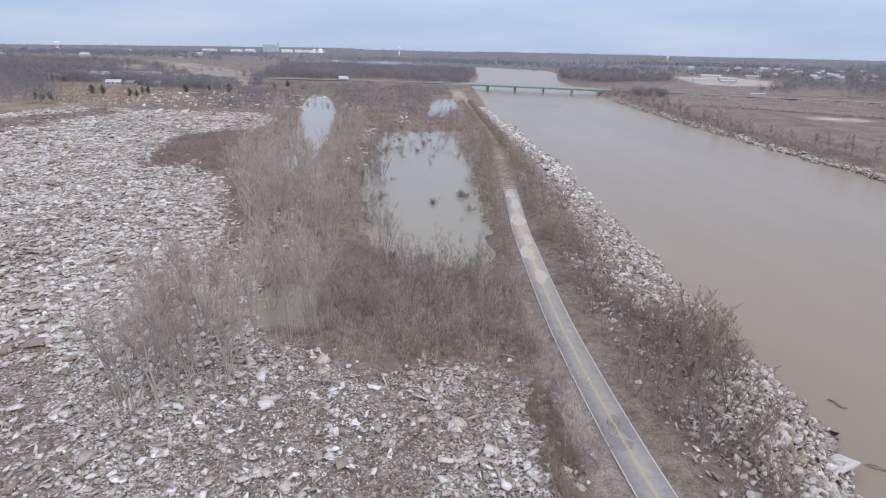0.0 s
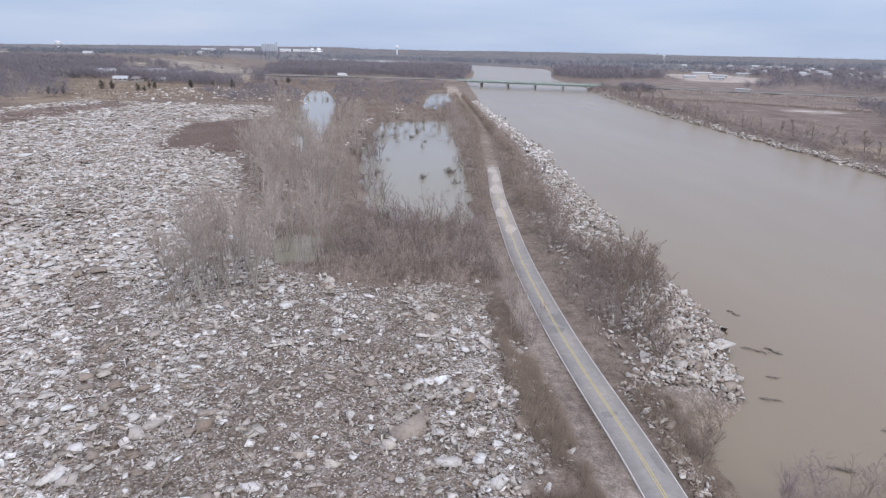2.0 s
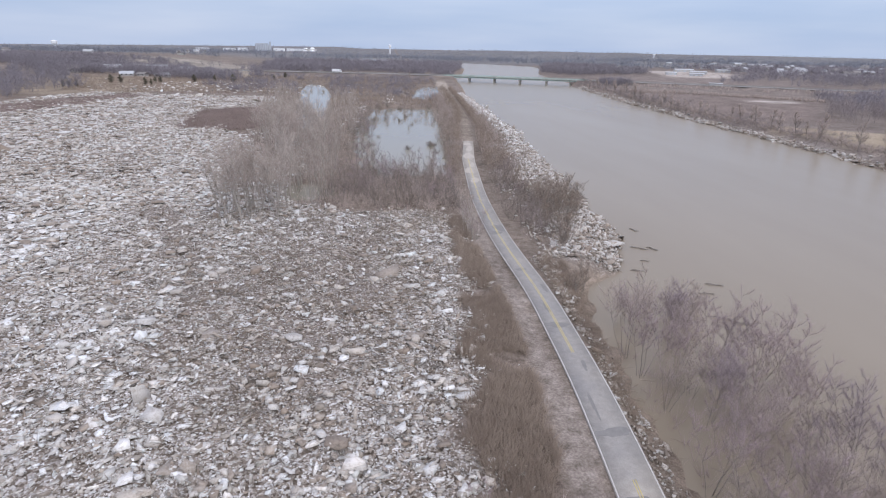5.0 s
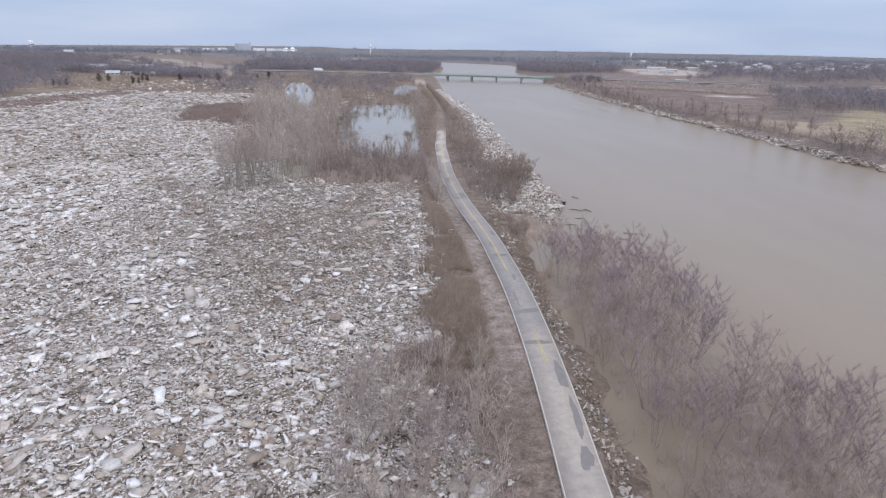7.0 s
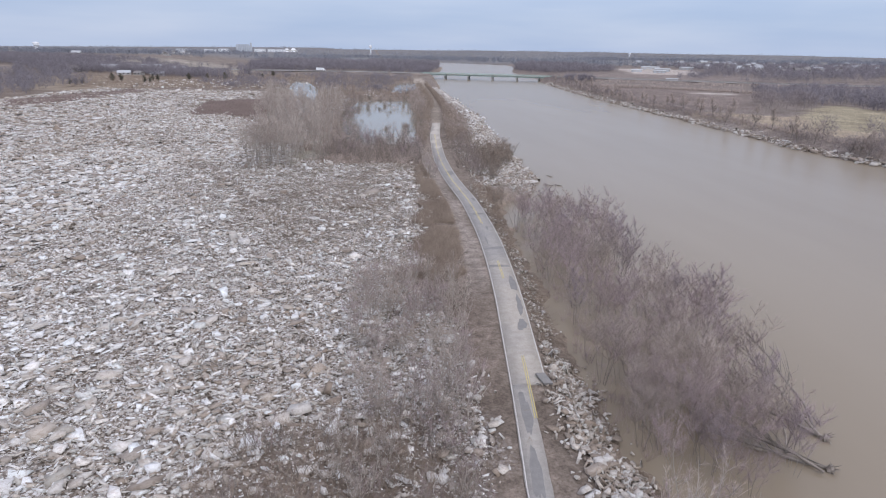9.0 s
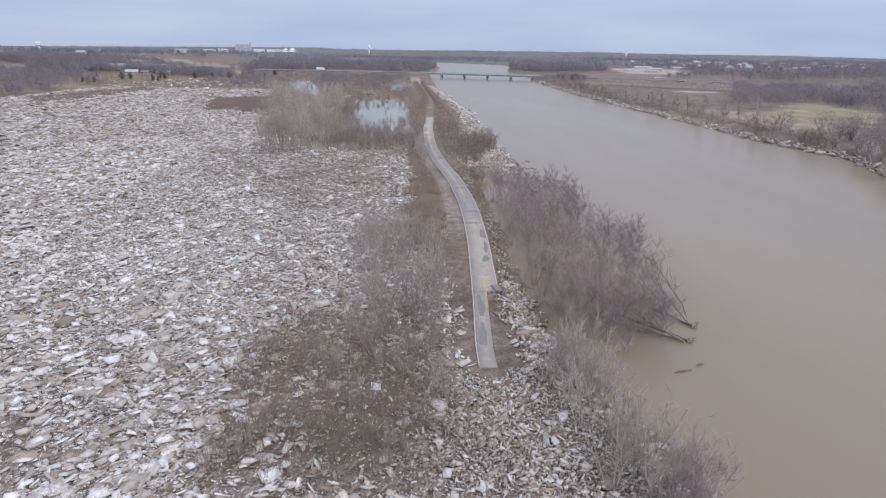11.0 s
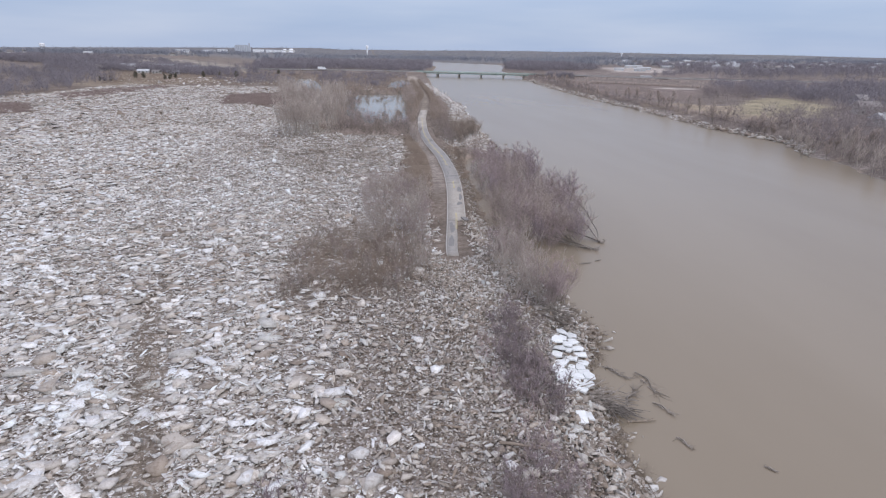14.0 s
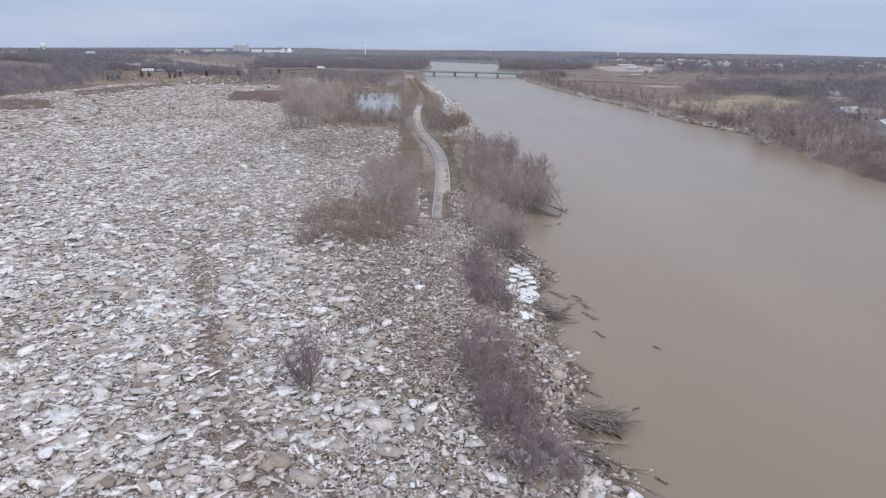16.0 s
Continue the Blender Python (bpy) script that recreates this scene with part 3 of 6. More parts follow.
tagged(obj("river", mesh_arrays("river", rv, [np.stack([ri, ri + len(ry), ri + len(ry) + 1, ri + 1], 1)]), M_RIVER), "wide river in flood, opaque brown water", "river", kind="structure")
water_sheet("flooded_pond", grown(POND, 9), POND_Z, M_POND, "still grey flood water between brush and the trail")
water_sheet("flooded_slough", grown(SLOUGH, 9), POND_Z, M_POND, "narrow still flood water behind bare trees")
water_sheet("flood_pool", grown(POOL, 5), POND_Z, M_POND, "small murky pool among bare trees")
water_sheet("backwater", grown(BACKWATER, 6), POND_Z, M_POND, "distant flood water beside the trail")


# ---- the paved trail ----
def strip_mesh(name, y0, y1, a, b, z, thick, step=1.5, silt=False, ragged=0.0, seed=1):
    """A ribbon along the trail between offsets a and b from its middle, with real thickness."""
    r = np.random.RandomState(seed)
    ys = np.linspace(y0, y1, max(2, int((y1 - y0) / step) + 1))
    cx = trail_x(ys)
    e0, e1 = a + ragged * r.uniform(-1, 1, len(ys)), b + ragged * r.uniform(-1, 1, len(ys))
    n = len(ys)
    rows = [np.column_stack([cx + e0, ys, np.full(n, z - thick)]), np.column_stack([cx + e0, ys, np.full(n, z)]), np.column_stack([cx + e1, ys, np.full(n, z)]), np.column_stack([cx + e1, ys, np.full(n, z - thick)])]
    v = np.concatenate(rows)
    i = np.arange(n - 1)
    f = [np.stack([i + k * n, i + (k + 1) * n, i + (k + 1) * n + 1, i + k * n + 1], 1)[:, ::-1] for k in range(3)]
    caps = np.array([[0, n, 2 * n, 3 * n], [n - 1, 4 * n - 1, 3 * n - 1, 2 * n - 1]])
    attrs = []
    if silt:
        s = 0.02 + 0.74 * (1 - smooth(-34, -8, v[:, 1])) + 0.8 * smooth(80, 120, v[:, 1]) - 0.5 * (1 - smooth(-62, -54, v[:, 1]))
        attrs = [("silt", s)]
    return mesh_arrays(name, v, f + [caps], attrs)


trail = tagged(obj("road", strip_mesh("road", -58, 170, -2.05, 2.05, 0.04, 0.22, silt=True), M_ASPHALT), "narrow paved riverside trail, grey asphalt dusted with silt", "road", kind="structure")
obj("torn_pavement", strip_mesh("torn_pavement", -79.5, -58, -2.05, 0.15, 0.04, 0.22, silt=True, ragged=0.05, seed=4), M_ASPHALT, trail, "half-width pavement left where the flood tore the rest away")
obj("edge_line", strip_mesh("edge_line", -79, 136, -2.0, -1.89, 0.048, 0.008), M_WHITE, trail, "worn white edge line")
obj("edge_line", strip_mesh("edge_line", -57.5, 136, 1.88, 1.99, 0.048, 0.008), M_WHITE, trail, "worn white edge line")
for y0, y1 in ((-64, -52), (-28, -20), (2, 132)):
    obj("centre_line", strip_mesh("centre_line", y0, y1, -0.16, -0.07, 0.048, 0.008), M_YELLOW, trail, "worn yellow centre line")
    obj("centre_line", strip_mesh("centre_line", y0, y1, 0.07, 0.16, 0.048, 0.008), M_YELLOW, trail, "worn yellow centre line")


def blotch(name, x, y, rx, ry_, z, material, label, seed, turn=0.0, points=36):
    """An irregular thin patch lying on the pavement."""
    r = random.Random(seed)
    bm = bmesh.new()
    ph = [r.uniform(0, 6.28) for _ in range(4)]
    vs = []
    for k in range(points):
        t = 2 * math.pi * k / points
        q = 1 + 0.16 * math.sin(2 * t + ph[0]) + 0.12 * math.sin(3 * t + ph[1]) + 0.08 * math.sin(7 * t + ph[2]) + r.uniform(-0.03, 0.03)
        u, w = rx * q * math.cos(t), ry_ * q * math.sin(t)
        px = x + u * math.cos(turn) - w * math.sin(turn)
        py = y + u * math.sin(turn) + w * math.cos(turn)
        mid = float(trail_x(py))
        px += mid - float(trail_x(y))
        vs.append(bm.verts.new((max(mid - 1.84, min(mid + 1.82, px)), py, z)))
    f = bm.faces.new(vs)
    bmesh.ops.triangulate(bm, faces=[f])
    bmesh.ops.solidify(bm, geom=bm.faces[:], thickness=0.004)
    return part(name, bm, material, trail, label)


for i, (u, y, a, b) in enumerate(((0.9, 53.5, 1.2, 2.2), (-0.6, 50.5, 1.2, 1.3), (0.0, 9.5, 1.7, 0.7), (0.1, -13.5, 1.8, 0.7), (-0.2, -22.5, 1.7, 0.55), (1.2, -30, 0.45, 3.2), (1.25, -38, 0.4, 3.0),
                                  (-0.2, 15, 0.3, 1.7), (1.3, 22, 0.3, 1.4), (0.9, -44, 0.6, 1.6), (-0.9, -63, 0.5, 3.4), (-0.95, -71.5, 0.45, 3.6), (0.5, -1, 0.25, 1.2), (-0.7, -9, 0.2, 2.2), (-0.4, 30, 1.0, 0.5))):
    blotch("asphalt_patch", float(trail_x(y)) + u, y, a, b, 0.0455, M_PATCH, "damp dark asphalt patch", 40 + i)
for i, (u, y, a, b) in enumerate(((0.3, 99, 1.3, 3), (-0.6, 112, 1.1, 5), (0.8, 121, 0.8, 4), (0.0, 137, 1.6, 6), (0.4, 152, 1.3, 5), (-0.4, 163, 1.5, 4))):
    blotch("silt_patch", float(trail_x(y)) + u, y, a, b, 0.0462, M_SILT, "dried pale silt left by the flood", 70 + i)


# ---- highway and bridge ----
def polyline_deck(name, pts, z, half, thick, material):
    bm = bmesh.new()
    rows = []
    for i, (px, py) in enumerate(pts):
        ax, ay = pts[max(i - 1, 0)]
        bx, by = pts[min(i + 1, len(pts) - 1)]
        d = Vector((bx - ax, by - ay)).normalized()
        nx_, ny_ = -d.y, d.x
        rows.append([bm.verts.new((px + nx_ * o, py + ny_ * o, zz)) for o, zz in ((half, z - thick), (half, z), (-half, z), (-half, z - thick))])
    for u, v in zip(rows, rows[1:]):
        for k in range(4):
            bm.faces.new((u[k], u[(k + 1) % 4], v[(k + 1) % 4], v[k]))
    bm.faces.new(rows[0])
    bm.faces.new(rows[-1][::-1])
    bmesh.ops.recalc_face_normals(bm, faces=bm.faces[:])
    me = bpy.data.meshes.new(name)
    bm.to_mesh(me)
    bm.free()
    me.materials.append(material)
    return me


west, east_pts = [p for p in HIGHWAY if p[0] <= 72], [p for p in HIGHWAY if p[0] >= 222]
for pts, nm in ((west, "highway"), (east_pts, "highway")):
    hw = tagged(obj(nm, polyline_deck(nm, pts, HIGHWAY_Z, 6.5, 0.5, M_HIGHWAY), M_HIGHWAY), "grey highway on a low embankment", "road", kind="structure")
    for o in (6.9, -6.9):
        rail_pts = []
        for i, (px, py) in enumerate(pts):
            ax, ay = pts[max(i - 1, 0)]
            bx, by = pts[min(i + 1, len(pts) - 1)]
            d = Vector((bx - ax, by - ay)).normalized()
            rail_pts.append((px - d.y * o, py + d.x * o))
        obj("guard_rail", polyline_deck("guard_rail", rail_pts, HIGHWAY_Z + 0.75, 0.08, 0.32, M_HIGHWAY), M_HIGHWAY, hw, "galvanised guard rail")


def bridge():
    b0, b1 = Vector((72, 664, 0)), Vector((222, 602, 0))
    d = (b1 - b0)
    length = d.length
    root = new("bridge")
    root.matrix_world = Matrix.Translation(b0) @ pose(0, 0, 0, 0, 0, math.degrees(math.atan2(d.y, d.x)))
    tagged(root, "long green steel girder bridge on concrete piers", "bridge")
    part("deck", boxed(-2, -6.5, HIGHWAY_Z - 0.45, length + 2, 6.5, HIGHWAY_Z), M_CONCRETE, root, "pale concrete deck")
    for y in (-5.6, -2, 2, 5.6):
        bm = bmesh.new()
        box(bm, -1, y - 0.12, HIGHWAY_Z - 1.75, length + 1, y + 0.12, HIGHWAY_Z - 0.452)
        box(bm, -1, y - 0.35, HIGHWAY_Z - 1.85, length + 1, y + 0.35, HIGHWAY_Z - 1.75)
        part("girder", bm, M_STEEL, root, "green painted steel girder")
    for y in (-6.35, 6.35):
        bm = bmesh.new()
        box(bm, -2, y - 0.15, HIGHWAY_Z, length + 2, y + 0.15, HIGHWAY_Z + 0.4)
        for k in range(40):
            px = length * k / 39
            box(bm, px - 0.1, y - 0.08, HIGHWAY_Z + 0.4, px + 0.1, y + 0.08, HIGHWAY_Z + 1.1)
        box(bm, -2, y - 0.1, HIGHWAY_Z + 1.0, length + 2, y + 0.1, HIGHWAY_Z + 1.2)
        part("railing", bm, M_STEEL, root, "green railing on a low parapet")
    for px in (29.5, 60, 90.5, 121, 148):
        bm = bmesh.new()
        for y in (-3.6, 3.6):
            bmesh.ops.create_cone(bm, cap_ends=True, segments=12, radius1=0.95, radius2=0.85, depth=5.5, matrix=Matrix.Translation((px, y, -4.0 + 2.2)))
        box(bm, px - 0.9, -6.2, HIGHWAY_Z - 3.0, px + 0.9, 6.2, HIGHWAY_Z - 1.85, 0.15)
        part("pier", bm, M_CONCRETE, root, "concrete pier with a cap beam")
    for px in (-3.5, length + 1):
        part("abutment", boxed(px, -6.8, -3.5, px + 2.5, 6.8, HIGHWAY_Z - 0.46, 0.1), M_CONCRETE, root)
    return root


bridge()


def truck(x, y, turn, long=15.0):
    root = tagged(new("semi_truck"), "white semi-trailer truck driving on the highway", "truck")
    root.matrix_world = pose(x, y, HIGHWAY_Z, 0, 0, turn)
    part("trailer", boxed(-long / 2, -1.3, 1.1, long / 2 - 3.2, 1.3, 4.1, 0.06), M_TOWER, root, "white box trailer")
    cab = bmesh.new()
    box(cab, long / 2 - 2.8, -1.2, 0.6, long / 2 - 0.6, 1.2, 3.6, 0.2)
    box(cab, long / 2 - 0.7, -1.1, 0.6, long / 2 + 0.6, 1.1, 2.1, 0.2)
    part("cab", cab, M_TOWER, root)
    part("windscreen", boxed(long / 2 - 0.62, -1.0, 2.2, long / 2 - 0.55, 1.0, 3.2), M_DARKGLASS, root)
    for wx in (-long / 2 + 1.2, -long / 2 + 2.5, long / 2 - 2.4, long / 2 - 0.2):
        for wy in (-1.15, 1.15):
            bm = bmesh.new()
            bmesh.ops.create_cone(bm, cap_ends=True, segments=14, radius1=0.5, radius2=0.5, depth=0.4, matrix=pose(wx, wy, 0.5, 90))
            part("wheel", bm, M_RUBBER, root)


truck(-60, 692.8, -5, 11.0)


# ---- ice ----
def slabs(r, x, y, z, size, aspect, thick, tilt, sides, lay=None):
    """Irregular flat ice slabs with thickness, all at once; lay: how far each follows the flow's grain. Returns verts and faces."""
    n = len(x)
    ang = 2 * np.pi * (np.arange(sides)[None, :] + 0.5 + r.uniform(-0.4, 0.4, (n, sides))) / sides
    square = 1 / np.maximum(np.abs(np.cos(ang)), np.abs(np.sin(ang))) if sides > 3 else 1.15
    rad = 0.45 * size[:, None] * square * (r.uniform(0.8, 1.15, (n, sides)) if sides < 5 else r.uniform(0.56, 1.26, (n, sides)))
    u, w = rad * np.cos(ang) * aspect[:, None], rad * np.sin(ang) / aspect[:, None]
    up = thick[:, None] * (0.5 + r.uniform(-0.25, 0.25, (n, sides)))
    top = np.stack([u, w, up], 2)
    bot = np.stack([u * 1.02, w * 1.02, -0.5 * np.repeat(thick[:, None], sides, 1)], 2)
    p = np.concatenate([top, bot], 1)
    yaw, tx, ty = r.uniform(0, 2 * np.pi, n), r.normal(0, 1, n) * tilt, r.normal(0, 1, n) * tilt
    if lay is not None:
        yaw = np.where(r.uniform(0, 1, n) < lay, 0.2 + r.normal(0, 0.5, n) + np.pi * r.randint(0, 2, n), yaw)
        tx = tx + lay * (0.06 * np.cos(yaw) + r.normal(0, 0.13, n))
    cx, sx = np.cos(tx), np.sin(tx)
    p = np.stack([p[..., 0], p[..., 1] * cx[:, None] - p[..., 2] * sx[:, None], p[..., 1] * sx[:, None] + p[..., 2] * cx[:, None]], 2)
    cy, sy = np.cos(ty), np.sin(ty)
    p = np.stack([p[..., 0] * cy[:, None] + p[..., 2] * sy[:, None], p[..., 1], -p[..., 0] * sy[:, None] + p[..., 2] * cy[:, None]], 2)
    c, s = np.cos(yaw), np.sin(yaw)
    p = np.stack([p[..., 0] * c[:, None] - p[..., 1] * s[:, None], p[..., 0] * s[:, None] + p[..., 1] * c[:, None], p[..., 2]], 2)
    p += np.stack([x, y, z], 1)[:, None, :]
    o = (np.arange(n) * 2 * sides)[:, None]
    topf = o + np.arange(sides)[None, :]
    side = np.concatenate([o + np.array([[k, k + sides, (k + 1) % sides + sides, (k + 1) % sides]]) for k in range(sides)], 0)
    return p.reshape(-1, 3), [topf, side]


def joined(chunks):
    vs, fs, base = [], {}, 0
    for v, faces in chunks:
        for f in faces:
            fs.setdefault(f.shape[1], []).append(f + base)
        vs.append(v)
        base += len(v)
    return np.concatenate(vs), [np.concatenate(f) for f in fs.values()]


def scatter(r, n, x0, x1, y0, y1, keep):
    x, y = r.uniform(x0, x1, n), r.uniform(y0, y1, n)
    k = r.uniform(0, 1, n) < keep(x, y)
    return x[k], y[k]


def icy_at(x, y):
    return soil_colours(x, y)[1]


def cleanness(x, y):
    """How white the slabs are: cleaner out on the open field, muddier along the trail and by the thicket."""
    c = -0.02 + 0.05 * (1 - smooth(-45, -5, x)) - 0.13 * smooth(45, 110, y) - 0.05 * smooth(-40, 0, y) + 0.09 * wobble(x, y, 0.35) + 0.07 * wobble(x + 7, y - 3, 1.0) + 0.10 * (1 - smooth(-110, -30, y)) * (1 - smooth(-16, 0, x)) * smooth(-120, -60, x)
    c = c - 0.34 * smooth(-2, 3, inside(x, y, DEBRIS))
    c = c - 0.13 * smooth(-10, 10, inside(x, y, [(-8, 46), (2, 48), (4, 20), (-6, -4), (-13, 4)]))
    c = c - 0.05 * smooth(-4, 4, inside(x, y, [(-4, 46), (15, 44), (13, 4), (-3, 4)]))
    c = c - 0.2 * smooth(-3, 3, inside(x, y, [(-3, 69), (-1, 56), (6, 50), (18, 44), (18, 64)]))
    c = c + 0.1 * smooth(-3, 3, inside(x, y, [(-22, 62), (-5, 62), (-3, 42), (-14, 34), (-26, 44)]))
    c = c + 0.07 * smooth(-5, 5, inside(x, y, [(-8, -12), (6, -22), (4, -42), (-8, -40)]))
    c = c + 0.06 * smooth(-95, -125, y) * (1 - smooth(9, 13, x)) * smooth(-60, -40, x)
    c = c + 0.13 * smooth(-6, 8, inside(x, y, [(-48, -50), (-14, -50), (-13, 0), (-28, 16), (-50, 20)]))
    return c


def ice_mesh(name, r, x, y, size, lift, tilt, clean, thick=(0.08, 0.2)):
    chunks, cl = [], []
    side = np.where(size < 0.42, r.choice([3, 4], len(x), p=[0.4, 0.6]), np.where(size < 0.9, r.choice([4, 5], len(x), p=[0.55, 0.45]), r.choice([4, 5, 6], len(x), p=[0.35, 0.4, 0.25])))
    lay = (0.8 - 0.65 * smooth(-75, -20, y)) * (1 - smooth(-10, 4, x)) + 0.12
    sliver = (size < 0.8) & (r.uniform(0, 1, len(x)) < 0.4 - 0.22 * smooth(-70, -20, y))
    tilt = np.where(sliver, 2.6 * tilt + 0.1, tilt)
    size = np.where(sliver, 1.25 * size, size)
    zz = ground_z(x, y)
    jumble = smooth(-75, -40, y) + 0.6 * smooth(-2, 3, inside(x, y, DEBRIS))
    tilt = tilt * (1 + 0.6 * jumble * (size < 1.8))
    chunky = np.where(r.uniform(0, 1, len(x)) < (0.07 + 0.1 * jumble) * (size > 0.5), 2.0, 1.0)
    for k in (3, 4, 5, 6):
        m = side == k
        n = int(m.sum())
        if not n:
            continue
        th = r.uniform(*thick, n) * np.clip(size[m], 0.5, 1.4) * chunky[m]
        v, f = slabs(r, x[m], y[m], zz[m] + th * 0.3 + lift[m], size[m], np.sqrt(np.exp(np.abs(r.normal(0, 0.32, n)) + 0.2 * lay[m] + 0.9 * sliver[m])), th, tilt[m], k, lay[m])
        chunks.append((v, f))
        cl.append(np.repeat(clean[m], 2 * k))
    v, f = joined(chunks)
    return mesh_arrays(name, v, f, [("clean", np.concatenate(cl))])


R = np.random.RandomState(11)
ice_field = tagged(new("ice_field"), "wide field of broken, mud-stained river ice slabs", "ice field", kind="stuff")


def fine_rubble(name, n, x0, x1, y0, y1):
    """Small sharp chips between the slabs."""
    x, y = scatter(R, n, x0, x1, y0, y1, lambda x, y: np.clip(0.35 + icy_at(x, y), 0, 1) * (inside(x, y, ICE) > 0))
    k = len(x)
    v, f = slabs(R, x, y, ground_z(x, y) + R.uniform(0.05, 0.34, k), R.uniform(0.14, 0.34, k), R.uniform(1.0, 1.5, k), R.uniform(0.03, 0.07, k), R.uniform(0.05, 0.5, k), 3)
    me = mesh_arrays(name, v, f, [("clean", np.repeat(cleanness(x, y) + 0.09, 6))])
    return tagged(obj(name, me, M_ICE, ice_field, "small sharp chips of broken ice"), kind="stuff")


def field_slabs(name, n, x0, x1, y0, y1, median, spread, top, tilt, keep=lambda x, y: 1.0, extra=0.0):
    x, y = scatter(R, n, x0, x1, y0, y1, lambda x, y: np.clip(icy_at(x, y) * keep(x, y), 0, 1))
    clear = (np.abs(x - trail_x(y)) > 3.0) | (y < -82)
    x, y = x[clear], y[clear]
    size = np.clip(median * np.exp(R.normal(0, spread, len(x))), 0.22, top) * (1 + 0.5 * (1 - smooth(-95, -25, y)) * (1 - smooth(-6, 8, x)) * (x > -60) * (R.uniform(0, 1, len(x)) < 0.4)) * (1 - 0.3 * smooth(-2, 3, inside(x, y, DEBRIS)))
    size = np.minimum(size, 2.5 if top < 2.5 else top)
    m = ice_mesh(name, R, x, y, size, R.uniform(0.0, 0.38, len(x)), np.abs(R.normal(0, tilt, len(x))) * np.where(R.uniform(0, 1, len(x)) < 0.12, 3.0, 0.8) + 0.02, cleanness(x, y) + extra - 0.06 * (size < 0.45) - 0.14 * smooth(1.2, 2.2, size))
    return tagged(obj(name, m, M_ICE, ice_field, "broken slabs of dirty and white ice"), kind="stuff")


field_slabs("near_rubble", 118000, -58, 27, -172, 72, 0.35, 0.62, 2.3, 0.16, lambda x, y: 0.45 + 0.55 * smooth(-0.5, 0.3, wobble(x, y, 1.7)))
fine_rubble("ice_chips", 26000, -32, 24, -166, -70)
fine_rubble("ice_chips", 46000, -34, 17, -70, 68)
field_slabs("debris_rubble", 5200, -8, 17, -150, -84, 0.52, 0.4, 1.5, 0.2, lambda x, y: smooth(-2, 3, inside(x, y, DEBRIS)), 0.2)
field_slabs("side_rubble", 21000, -120, -56, -172, 100, 0.8, 0.5, 2.8, 0.10, extra=0.06)
field_slabs("middle_rubble", 23000, -120, -20, 70, 210, 0.85, 0.45, 3.0, 0.12, extra=0.03)
field_slabs("far_rubble", 13000, -260, -56, 190, 390, 1.6, 0.45, 4.5, 0.10, extra=0.03)
field_slabs("outer_rubble", 9000, -260, -118, -100, 200, 1.8, 0.4, 4.5, 0.10, extra=0.06)

field_slabs("south_rubble", 3000, -70, 24, -250, -171, 1.0, 0.5, 3.0, 0.12)

# the largest slabs along the trail's stretch, each a piece of its own
r2 = np.random.RandomState(23)
proto = []
for k in range(12):
    v, f = slabs(r2, np.zeros(1), np.zeros(1), np.zeros(1), np.ones(1), np.array([r2.uniform(1.05, 1.35)]), np.array([0.16]), np.array([0.02]), 4 + k // 3 % 2)
    me = mesh_arrays("ice_slab", v, f, [("clean", np.full(len(v), (0.42, 0.08, -0.25)[k % 3]))])
    me.materials.append(M_SLAB)
    proto.append(me)
